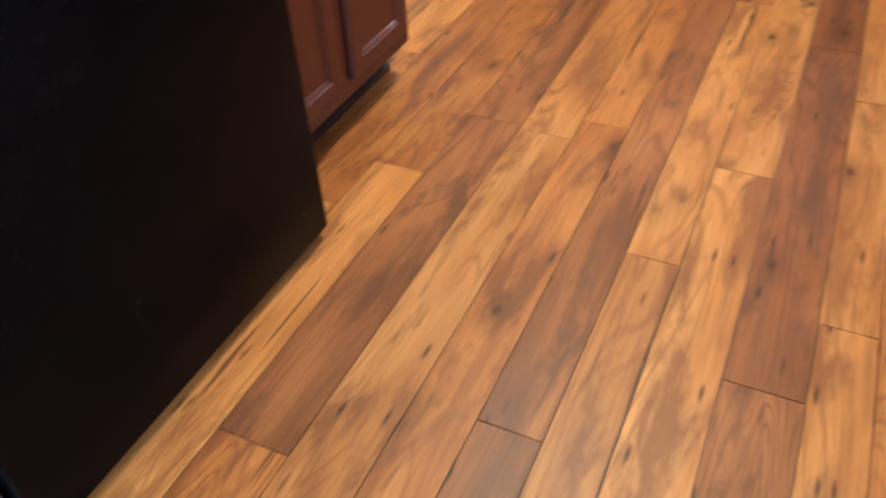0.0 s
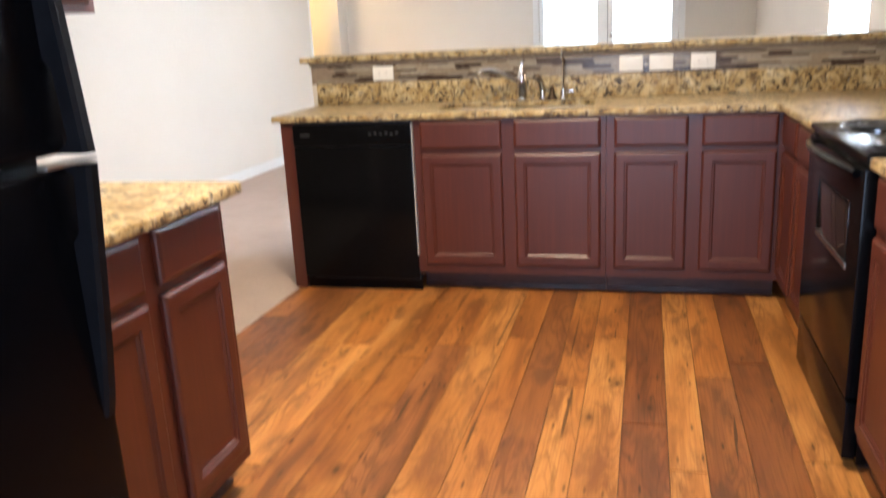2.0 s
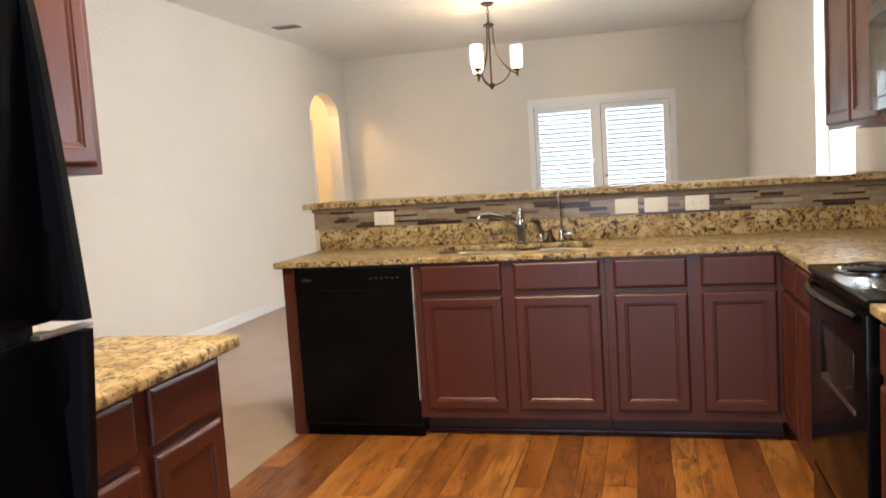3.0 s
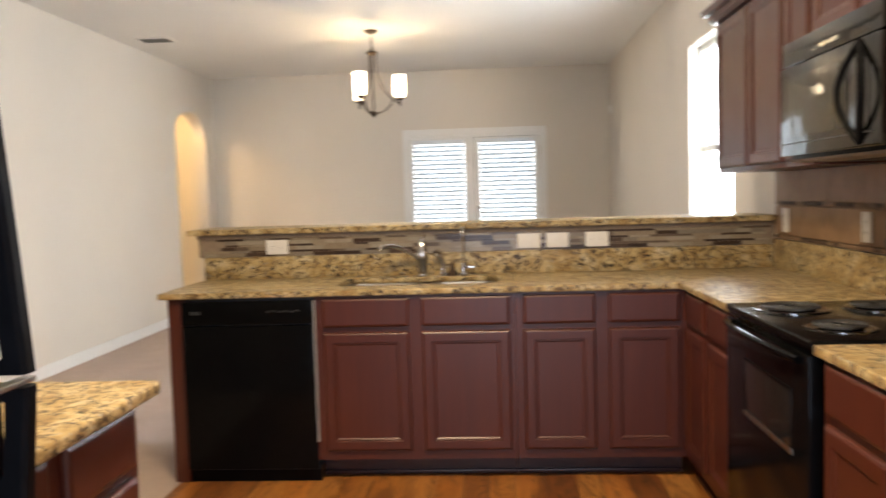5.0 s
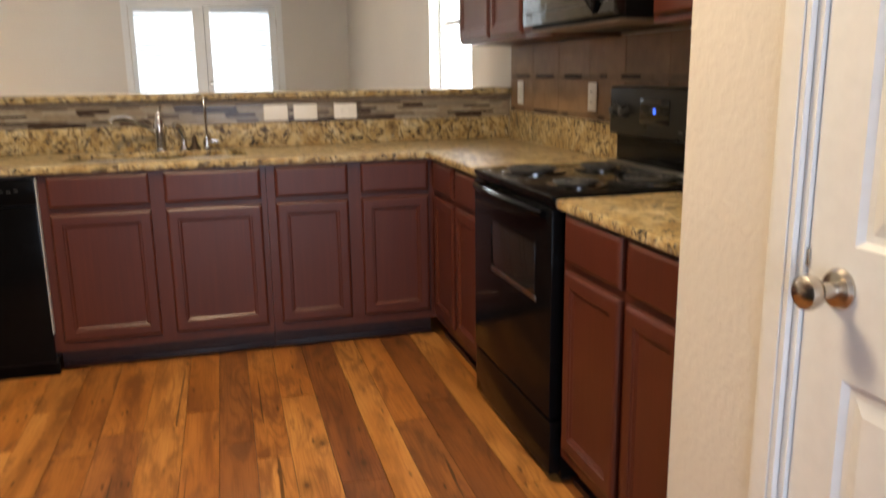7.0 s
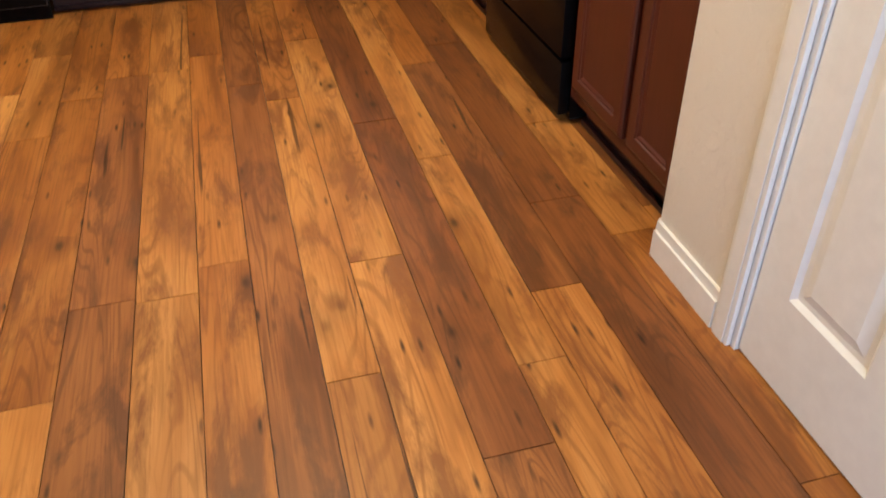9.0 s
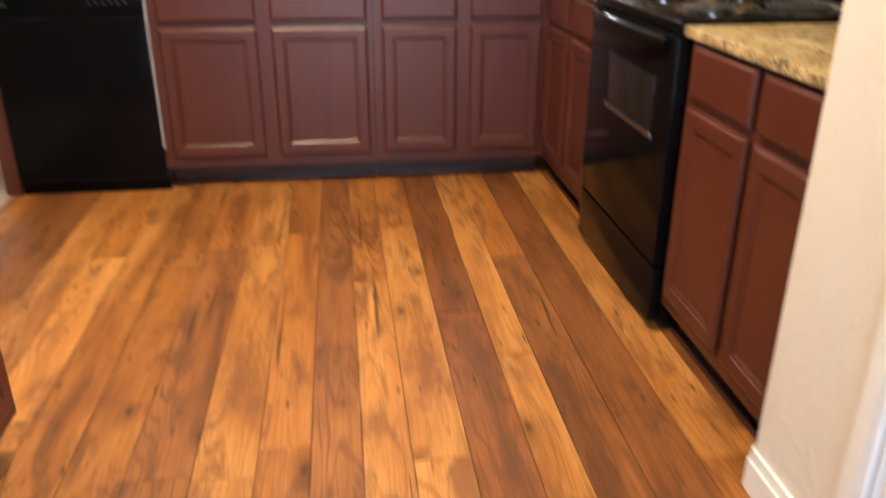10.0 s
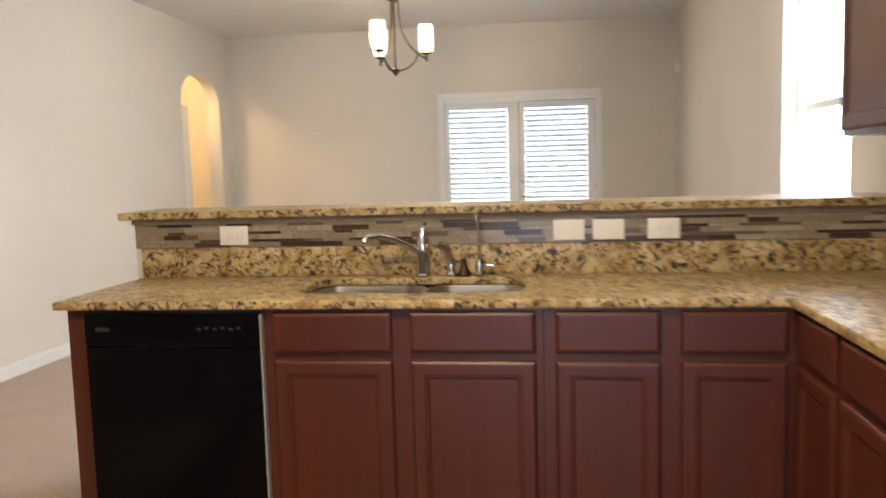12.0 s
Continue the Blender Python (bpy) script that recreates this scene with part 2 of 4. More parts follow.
M_BACKDROP = glowing("bright_outdoors", (0.93, 0.97, 1.0), 1.3)
M_PATIO = plain("pale_patio", (0.55, 0.55, 0.52), 0.8)
M_LAWN = plain("lawn_green", (0.06, 0.10, 0.03), 0.9, wear=0.4)
M_TILE = plain("tan_wall_tile", (0.29, 0.182, 0.104), 0.5, wear=0.2, scale=9.0, spec=0.2)
M_MOSAIC = picked("strip_mosaic", [(0.30, 0.245, 0.175), (0.055, 0.034, 0.024), (0.34, 0.295, 0.225), (0.145, 0.108, 0.080), (0.35, 0.29, 0.21), (0.32, 0.26, 0.185),
                                   (0.040, 0.026, 0.020), (0.38, 0.335, 0.265), (0.080, 0.054, 0.039), (0.26, 0.225, 0.18)], 0.20, 0.28)
M_ACCENT = picked("matte_accent_tile", [(0.10, 0.066, 0.045), (0.29, 0.190, 0.115), (0.055, 0.036, 0.027), (0.24, 0.165, 0.105), (0.075, 0.050, 0.036)], 0.55, 0.12)
WOOD = {
    "L": plank_wood("honey_plank", (0.225, 0.080, 0.017), (0.455, 0.186, 0.042), (0.560, 0.262, 0.071), (0.215, 0.080, 0.022)),
    "A": plank_wood("amber_plank", (0.170, 0.055, 0.012), (0.375, 0.136, 0.027), (0.480, 0.200, 0.047), (0.170, 0.061, 0.018)),
    "B": plank_wood("brown_plank", (0.110, 0.038, 0.011), (0.255, 0.092, 0.025), (0.350, 0.134, 0.036), (0.135, 0.050, 0.018)),
    "D": plank_wood("dark_plank", (0.098, 0.033, 0.010), (0.215, 0.073, 0.020), (0.275, 0.098, 0.026), (0.130, 0.048, 0.017)),
}


# ---- building blocks ----
def box(bm, x0, y0, z0, x1, y1, z1):
    lo = [min(a, b) for a, b in ((x0, x1), (y0, y1), (z0, z1))]
    hi = [max(a, b) for a, b in ((x0, x1), (y0, y1), (z0, z1))]
    v = [bm.verts.new((hi[0] if i & 1 else lo[0], hi[1] if i & 2 else lo[1], hi[2] if i & 4 else lo[2])) for i in range(8)]
    return [bm.faces.new([v[i] for i in f]) for f in ((0, 2, 3, 1), (4, 5, 7, 6), (0, 1, 5, 4), (2, 6, 7, 3), (0, 4, 6, 2), (1, 3, 7, 5))]


def slab(x0, y0, z0, x1, y1, z1, bevel=0.0, segments=2):
    bm = bmesh.new()
    box(bm, x0, y0, z0, x1, y1, z1)
    if bevel:
        bmesh.ops.bevel(bm, geom=bm.edges[:], offset=bevel, segments=segments, affect="EDGES", profile=0.6)
    return bm


def lathe(profile, steps=24, cap=True):
    """A turned shape round z from (radius, height) pairs."""
    bm = bmesh.new()
    rings = []
    for r, z in profile:
        rings.append([bm.verts.new((r * math.cos(2 * math.pi * i / steps), r * math.sin(2 * math.pi * i / steps), z)) for i in range(steps)])
    for a, b in zip(rings, rings[1:]):
        for i in range(steps):
            bm.faces.new((a[i], a[(i + 1) % steps], b[(i + 1) % steps], b[i]))
    if cap:
        bm.faces.new(rings[0][::-1])
        bm.faces.new(rings[-1])
    return bm


def tube(points, radius, steps=10, closed=False):
    """A round bar along a row of points; radius may be one number or one for each point."""
    bm = bmesh.new()
    pts = [Vector(p) for p in points]
    rings, last = [], None
    for i, p in enumerate(pts):
        ahead = (pts[min(i + 1, len(pts) - 1)] - pts[max(i - 1, 0)]).normalized()
        side = last - ahead * last.dot(ahead) if last else ahead.orthogonal()
        side.normalize()
        last = side
        up = ahead.cross(side)
        r = radius[i] if isinstance(radius, (list, tuple)) else radius
        rings.append([bm.verts.new(p + r * (side * math.cos(a) + up * math.sin(a))) for a in (2 * math.pi * k / steps for k in range(steps))])
    for a, b in zip(rings, rings[1:]):
        for k in range(steps):
            bm.faces.new((a[k], a[(k + 1) % steps], b[(k + 1) % steps], b[k]))
    bm.faces.new(rings[0][::-1])
    bm.faces.new(rings[-1])
    return bm


def shifted(bm, m):
    bmesh.ops.transform(bm, matrix=m, verts=bm.verts[:])
    return bm


def joined(*bms):
    out = bmesh.new()
    for b in bms:
        me = bpy.data.meshes.new("t")
        b.to_mesh(me)
        out.from_mesh(me)
        bpy.data.meshes.remove(me)
        b.free()
    return out


def mesh_of(name, bm, material, smooth=True):
    bmesh.ops.recalc_face_normals(bm, faces=bm.faces[:])
    me = bpy.data.meshes.new(name)
    bm.to_mesh(me)
    bm.free()
    me.materials.append(material)
    if smooth:
        for p in me.polygons:
            p.use_smooth = True
        me.set_sharp_from_angle(angle=radians(35))
    return me


def part(name, bm, material, parent, label="", smooth=True):
    ob = new(name, mesh_of(name, bm, material, smooth))
    ob.parent = parent
    return tagged(ob, label)


def thing(name, m, label, category, group="", kind=""):
    ob = new(name)
    ob.matrix_world = m
    return tagged(ob, label, category, group, kind)


def structure(name, bm, material, label, category):
    return tagged(new(name, mesh_of(name, bm, material, False)), label, category, kind="structure")


def pierced(u0, u1, z0, z1, holes):
    """Rectangles (u0, z0, u1, z1) that fill a wall round its holes."""
    out, at = [], u0
    for a, b, lo, hi in sorted(holes):
        out += [(at, z0, a, z1), (a, z0, b, lo), (a, hi, b, z1)]
        at = b
    out.append((at, z0, u1, z1))
    return [r for r in out if r[2] - r[0] > 1e-4 and r[3] - r[1] > 1e-4]


# ---- the shell ----
WIN = (1.34, 2.40, 0.86, 2.37)       # window in the range wall: y, y, z, z
PATIO = (-1.90, -0.245, 0.0, 2.10)   # patio doors in the far wall: x, x, z, z
ARCH = (5.14, 6.08, 2.10, 2.41)      # arch in the left wall: y, y, springing, crown
BACK = (-1.40, -0.10, 0.12, 2.1)      # glazed door behind the start of the walk

bm = bmesh.new()
for a, lo, b, hi in pierced(-2.2, FAR, 0, H, [WIN]):
    box(bm, RX, a, lo, RX + 0.14, b, hi)
structure("wall_east", bm, M_WALL, "warm white textured wall with a tall window", "wall")

bm = bmesh.new()
for a, lo, b, hi in pierced(LX - 0.14, RX + 0.14, 0, H, [PATIO]):
    box(bm, a, FAR, lo, b, FAR + 0.14, hi)
structure("wall_north", bm, M_WALL, "warm white wall behind the patio doors", "wall")

# left wall with the arched opening
bm = bmesh.new()
a, b, spring, crown = ARCH
box(bm, LX - 0.14, -5.2, 0, LX, a, H)
box(bm, LX - 0.14, b, 0, LX, FAR, H)
steps = 20
curve = [(a + (b - a) * (0.5 - 0.5 * math.cos(math.pi * i / steps)), spring + (crown - spring) * math.sin(math.pi * i / steps)) for i in range(steps + 1)]
for (ya, za), (yb, zb) in zip(curve, curve[1:]):
    v = [bm.verts.new((x, y, z)) for x in (LX - 0.14, LX) for y, z in ((ya, za), (yb, zb), (yb, H), (ya, H))]
    for f in ((0, 1, 2, 3), (4, 7, 6, 5), (0, 4, 5, 1), (2, 6, 7, 3)):
        bm.faces.new([v[i] for i in f])
bmesh.ops.remove_doubles(bm, verts=bm.verts[:], dist=1e-5)
structure("wall_west", bm, M_WALL, "warm white textured wall with an arched opening", "wall")

# hall behind the arch
bm = bmesh.new()
box(bm, LX - 1.5, 4.4, 0, LX - 1.38, FAR + 0.6, H)
box(bm, LX - 1.38, 4.28, 0, LX - 0.14, 4.4, H)
box(bm, LX - 1.38, FAR + 0.48, 0, LX - 0.14, FAR + 0.6, H)
structure("wall_hall", bm, M_WALL, "warm lit hall walls beyond the arch", "wall")
structure("door_4", slab(LX - 0.40, 5.30, 0.01, LX - 0.36, 6.05, 2.12, 0.003), M_TRIM, "white painted door standing open in the hall", "door")

# pantry walls beside the start of the walk, and the walls that close the kitchen
DOOR = (-3.30, -2.547, 0.0, 2.05)
bm = bmesh.new()
for a, lo, b, hi in pierced(-5.2, -2.2, 0, H, [DOOR]):
    box(bm, -0.05, a, lo, 0.07, b, hi)
structure("wall_pantry", bm, M_WALL, "warm white orange-peel textured pantry wall", "wall")
structure("wall_pantry_side", slab(0.0705, -2.32, 0, RX + 0.14, -2.2, H), M_WALL, "warm white wall between pantry and counter", "wall")
structure("wall_pantry_back", slab(RX, -5.2, 0, RX + 0.14, -2.3205, H), M_WALL, "plain back wall of the pantry", "wall")
bm = bmesh.new()
box(bm, -2.42, -5.2, 0, -2.30, -1.84, H)
structure("wall_fridge", bm, M_WALL, "warm white wall behind the fridge", "wall")
structure("wall_fridge_side", slab(-2.2995, -3.60, 0, -1.56, -3.462, H), M_WALL, "white wall end beside the fridge", "wall")
bm = bmesh.new()
for a, lo, b, hi in pierced(LX - 0.14, RX + 0.14, 0, H, [BACK]):
    box(bm, a, -5.34, lo, b, -5.2, hi)
structure("wall_south", bm, M_WALL, "warm white plain end wall", "wall")
structure("ceiling", slab(LX - 1.5, -5.34, H, RX + 0.14, FAR + 0.6, H + 0.12), M_CEIL, "white lightly textured ceiling", "ceiling")

bm = bmesh.new()
box(bm, LX - 1.5, -5.34, -0.15, -2.392, FAR + 0.6, 0.004)
box(bm, -2.392, 0.66, -0.15, RX + 0.14, FAR + 0.14, 0.004)
structure("carpet_floor", bm, M_CARPET, "beige cut pile carpet in the living area", "carpet")
floor = structure("floor", slab(-2.392, -5.34, -0.15, RX + 0.14, 0.66, -0.012), M_TOE, "mixed-tone rustic wood plank floor", "floor")
structure("ground", slab(-60, -60, -0.5, 60, 60, -0.16), M_LAWN, "grass outside the house", "ground")


def baseboard(name, x0, y0, x1, y1, face):
    """A profiled skirting; face is the way into the room (dx, dy)."""
    fx, fy = face
    bm = bmesh.new()
    for lo, hi, out in ((0.0, 0.074, 0.015), (0.074, 0.100, 0.009)):
        box(bm, x0, y0, lo, x1 + fx * out, y1 + fy * out, hi)
    return structure(name, bm, M_TRIM, "white painted profiled baseboard", "baseboard")


baseboard("baseboard", -0.05, -2.484, -0.05, -2.2, (-1, 0))
baseboard("baseboard", -0.05, -5.2, -0.05, -3.363, (-1, 0))
baseboard("baseboard", LX, -5.2, LX, ARCH[0], (1, 0))
baseboard("baseboard", LX, FAR, PATIO[0] - 0.07, FAR, (0, -1))
baseboard("baseboard", PATIO[1] + 0.07, FAR, RX, FAR, (0, -1))
baseboard("baseboard", RX, 0.9, RX, FAR, (-1, 0))
baseboard("baseboard", -0.05, -2.2, 0.055, -2.2, (0, 1))


# ---- joinery ----
def panel_door(w, h, t=0.019, rail=0.055):
    """A cabinet door in x, z from 0; its front looks to -y: chamfered rim, bead and a sunk panel."""
    bm = bmesh.new()
    loops = [(0, t), (0, 0.009), (0.003, 0.004), (0.009, 0.0006), (0.013, 0.0), (rail - 0.010, 0.0), (rail - 0.0065, 0.0042), (rail - 0.001, 0.0042), (rail + 0.006, 0.0095)]
    rings = []
    for inset, y in loops:
        rings.append([bm.verts.new(p) for p in ((inset, y, inset), (w - inset, y, inset), (w - inset, y, h - inset), (inset, y, h - inset))])
    for a, b in zip(rings, rings[1:]):
        for i in range(4):
            bm.faces.new((a[i], a[(i + 1) % 4], b[(i + 1) % 4], b[i]))
    bm.faces.new(rings[-1])
    bm.faces.new(rings[0][::-1])
    return bm


def drawer_front(w, h, t=0.019):
    bm = bmesh.new()
    rings = [[bm.verts.new(p) for p in ((i, y, i), (w - i, y, i), (w - i, y, h - i), (i, y, h - i))] for i, y in ((0, t), (0, 0.009), (0.003, 0.004), (0.010, 0.0008), (0.014, 0.0))]
    for a, b in zip(rings, rings[1:]):
        for i in range(4):
            bm.faces.new((a[i], a[(i + 1) % 4], b[(i + 1) % 4], b[i]))
    bm.faces.new(rings[-1])
    bm.faces.new(rings[0][::-1])
    return bm


def base_cabinet(m, width, bays, label, depth=0.575, toe=0.11, low=0.15, split=(0.712, 0.737), high=0.873):
    """A base unit: local x along the front, the face frame at y 0 looking to -y. bays: (x0, x1) of each drawer-over-door pair."""
    cab = thing("base_cabinet", m, label, "cabinet", "fitted kitchen cabinets")
    bm = bmesh.new()
    top = box(bm, 0, 0, 0.105, width, depth, 0.884)[1]
    bm.normal_update()
    bmesh.ops.inset_individual(bm, faces=[top], thickness=0.018)
    bmesh.ops.translate(bm, vec=(0, 0, -0.76), verts=top.verts[:])
    part("body", bm, M_CHERRY, cab)
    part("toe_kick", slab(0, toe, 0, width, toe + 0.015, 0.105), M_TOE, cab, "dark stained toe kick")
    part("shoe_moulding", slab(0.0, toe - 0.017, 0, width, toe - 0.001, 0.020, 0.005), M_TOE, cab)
    for x0, x1 in bays:
        ob = part("door", panel_door(x1 - x0, split[0] - low), M_CHERRY, cab, smooth=False)
        ob.location = (x0, -0.020, low)
        ob = part("drawer_front", drawer_front(x1 - x0, high - split[1]), M_CHERRY, cab, smooth=False)
        ob.location = (x0, -0.020, split[1])
    return cab


def wall_cabinet(m, width, height, bays, label, depth=0.30, crown=True, ends=(True, True)):
    cab = thing("wall_cabinet", m, label, "cabinet", "fitted kitchen cabinets")
    part("body", slab(0, 0, 0, width, depth, height, 0.001), M_CHERRY, cab)
    for x0, x1 in bays:
        ob = part("door", panel_door(x1 - x0, height - 0.035), M_CHERRY, cab, smooth=False)
        ob.location = (x0, -0.020, 0.022)
    if crown:
        steps = ((0.0, 0.0), (0.012, 0.012), (0.022, 0.045), (0.05, 0.062), (0.055, 0.075))
        bms = []
        for (o0, z0), (o1, z1) in zip(steps, steps[1:]):
            bms.append(slab(-o1 if ends[0] else 0, -0.02 - o1, height + z0, width + (o1 if ends[1] else 0), depth, height + z1))
        part("crown", joined(*bms), M_CHERRY, cab, "stepped cherry crown moulding")
    return cab


FRONT = pose(0, 0, 0)                      # faces -y
WESTWARD = pose(0, 0, 0, 0, 0, -90)        # local x runs to -y, front faces -x
EASTWARD = pose(0, 0, 0, 0, 0, 90)         # local x runs to +y, front faces +x
at = Matrix.Translation

base_cabinet(at((-1.712, 0, 0)), 0.935, [(0.040, 0.444), (0.504, 0.912)], "dark cherry sink base cabinet with two panel doors")
base_cabinet(at((-0.775, 0, 0)), 0.775, [(0.037, 0.365), (0.425, 0.745)], "dark cherry corner base cabinet with two panel doors")
base_cabinet(at((0.0, -0.0, 0)) @ WESTWARD, 0.742, [(0.05, 0.365), (0.415, 0.725)], "dark cherry narrow base cabinet beside the range", toe=0.06)
base_cabinet(at((0.0, -1.515, 0)) @ WESTWARD, 0.680, [(0.035, 0.370), (0.405, 0.665)], "dark cherry base cabinet between range and pantry", toe=0.06)
base_cabinet(at((-1.715, -2.555, 0)) @ EASTWARD, 0.69, [(0.02, 0.300), (0.360, 0.655)], "dark cherry base cabinet beside the fridge", toe=0.085)

# end panel of the peninsula
ob = tagged(new("end_panel", mesh_of("end_panel", slab(-2.412, -0.003, 0, -2.345, 0.598, 0.884, 0.002), M_CHERRY)),
            "dark cherry end panel beside the dishwasher", "panel")

# wall cabinets over the range side
Z0, UH = 1.410, 0.755
ux = 0.31
wall_cabinet(at((ux, 0.565, Z0)) @ WESTWARD, 0.945, UH, [(0.025, 0.495), (0.525, 0.925)], "dark cherry wall cabinet with two panel doors", ends=(True, False))
wall_cabinet(at((ux, -0.380, Z0)) @ WESTWARD, 0.275, UH, [(0.02, 0.255)], "narrow dark cherry wall cabinet beside the microwave", ends=(False, False))
wall_cabinet(at((ux, -0.655, 1.845)) @ WESTWARD, 0.772, Z0 + UH - 1.845, [(0.02, 0.375), (0.40, 0.755)], "short dark cherry wall cabinet above the microwave", ends=(False, False))
wall_cabinet(at((ux, -1.427, Z0)) @ WESTWARD, 0.770, UH, [(0.02, 0.375), (0.40, 0.75)], "dark cherry wall cabinet beside the microwave", ends=(False, False))
wall_cabinet(at((-1.985, -2.60, 1.375)) @ EASTWARD, 0.70, 0.78, [(0.02, 0.335), (0.365, 0.665)], "dark cherry wall cabinet above the fridge-side counter", ends=(False, True))


# ---- worktops ----
def counter(name, outer, hole, label, z0=0.885, z1=0.915):
    bm = bmesh.new()
    edges = []
    for loop in (outer, hole):
        vs = [bm.verts.new((x, y, z0)) for x, y in loop]
        edges += [bm.edges.new((vs[i], vs[(i + 1) % len(vs)])) for i in range(len(vs))] if vs else []
    bmesh.ops.triangle_fill(bm, edges=edges, use_beauty=True)
    bmesh.ops.recalc_face_normals(bm, faces=bm.faces[:])
    ret = bmesh.ops.extrude_face_region(bm, geom=bm.faces[:])
    bmesh.ops.translate(bm, vec=(0, 0, z1 - z0), verts=[v for v in ret["geom"] if isinstance(v, bmesh.types.BMVert)])
    bmesh.ops.recalc_face_normals(bm, faces=bm.faces[:])
    rim = [e for e in bm.edges if len(e.link_faces) == 2 and e.calc_face_angle(0) > 1.2 and abs(e.verts[0].co.z - e.verts[1].co.z) < 1e-5]
    bmesh.ops.bevel(bm, geom=rim, offset=0.007, segments=3, affect="EDGES", profile=0.5)
    return tagged(new(name, mesh_of(name, bm, M_GRANITE)), label, "worktop")


def rounded(x0, y0, x1, y1, r, n=6):
    out = []
    for cx, cy, s in ((x1 - r, y1 - r, 0), (x0 + r, y1 - r, 90), (x0 + r, y0 + r, 180), (x1 - r, y0 + r, 270)):
        out += [(cx + r * math.cos(radians(s + 90 * i / n)), cy + r * math.sin(radians(s + 90 * i / n))) for i in range(n + 1)]
    return out


SINK = (-1.64, 0.13, -0.845, 0.50)
corner = [(-0.03 - 0.03 * (1 - math.sin(radians(a))), -0.03 - 0.03 * (1 - math.cos(radians(a)))) for a in (0, 30, 60, 90)]
counter("worktop", [(-2.445, -0.035), *corner, (-0.03, -0.745), (RX - 0.002, -0.745), (RX - 0.002, 0.598), (-2.445, 0.598)], rounded(*SINK, 0.09),
        "golden brown speckled granite worktop with sink cutout")
counter("worktop", [(-0.03, -1.51), (-0.03, -2.197), (RX - 0.002, -2.197), (RX - 0.002, -1.51)], [], "golden brown speckled granite worktop beside the range")
counter("worktop", rounded(-2.297, -2.56, -1.668, -1.80, 0.03, 4), [], "golden brown speckled granite worktop beside the fridge")

# granite upstands
def upstand(x0, y0, x1, y1, label, z1=1.035):
    return tagged(new("granite_upstand", mesh_of("granite_upstand", slab(x0, y0, 0.9155, x1, y1, z1, 0.003), M_GRANITE)), label, "upstand")


upstand(-2.44, 0.577, RX - 0.022, 0.5975, "granite upstand behind the sink counter")
upstand(RX - 0.021, -0.745, RX - 0.002, 0.576, "granite upstand along the range wall", 1.065)
upstand(RX - 0.021, -2.197, RX - 0.002, -1.51, "granite upstand beside the range", 1.065)

# the half wall with its raised bar
bm = bmesh.new()
box(bm, -2.475, 0.600, 0, RX, 0.74, 1.155)
structure("half_wall", bm, M_WALL, "white half wall behind the sink counter", "wall")
tagged(new("bar_top", mesh_of("bar_top", slab(-2.525, 0.555, 1.157, RX - 0.003, 0.98, 1.188, 0.007, 3), M_GRANITE)), "golden granite raised bar top", "worktop")
tagged(new("bar_trim", mesh_of("bar_trim", slab(-2.478, 0.580, 1.135, RX - 0.003, 0.5985, 1.1555, 0.003), M_GROUT)), "pale stone trim under the bar top", "trim")

# ---- sink and taps ----
sink = thing("sink", at((0, 0, 0)), "stainless steel undermount double bowl sink", "sink")
x0, y0, x1, y1 = SINK
mid = -1.215
def bowl(x0, y0, x1, y1, depth):
    bm = bmesh.new()
    rings = []
    for inset, z, r in ((-0.012, 0.884, 0.095), (0.0, 0.884, 0.085), (0.006, 0.86, 0.08), (0.015, 0.884 - depth + 0.03, 0.07), (0.05, 0.884 - depth, 0.05)):
        rings.append([bm.verts.new((x, y, z)) for x, y in rounded(x0 + inset, y0 + inset, x1 - inset, y1 - inset, r)])
    n = len(rings[0])
    for a, b in zip(rings, rings[1:]):
        for i in range(n):
            bm.faces.new((a[i], a[(i + 1) % n], b[(i + 1) % n], b[i]))
    bm.faces.new(rings[-1])
    return bm


part("bowl", bowl(x0, y0, mid - 0.012, y1, 0.20), M_STEEL, sink)
part("bowl", bowl(mid + 0.012, y0, x1, y1, 0.18), M_STEEL, sink)
part("divider", slab(mid - 0.014, y0 + 0.05, 0.865, mid + 0.014, y1 - 0.05, 0.882, 0.004), M_STEEL, sink)
for cx in ((x0 + mid) / 2, (x1 + mid) / 2):
    part("drain", shifted(lathe([(0.045, 0), (0.045, 0.004), (0.03, 0.004), (0.028, 0.001)]), at((cx, 0.32, 0.706 if cx > mid else 0.686))), M_CHROME, sink, "round chrome drain")

tap = thing("kitchen_faucet", at((-1.245, 0.535, 0.915)), "chrome kitchen faucet with a swung arched spout", "faucet")
part("body", lathe([(0.034, 0), (0.034, 0.006), (0.027, 0.014), (0.026, 0.085), (0.028, 0.090), (0.027, 0.135), (0.020, 0.152), (0.015, 0.178), (0.009, 0.186)]), M_CHROME, tap)
pts = [(0, 0, 0.085), (-0.05, -0.03, 0.122), (-0.10, -0.065, 0.153), (-0.15, -0.10, 0.171), (-0.19, -0.125, 0.168), (-0.205, -0.135, 0.150)]
part("spout", tube(pts, [0.014, 0.013, 0.012, 0.012, 0.012, 0.012], 12), M_CHROME, tap)
part("lever", tube([(0, 0, 0.18), (0.004, 0.0, 0.198), (0.012, -0.006, 0.212)], [0.009, 0.008, 0.006]), M_CHROME, tap)

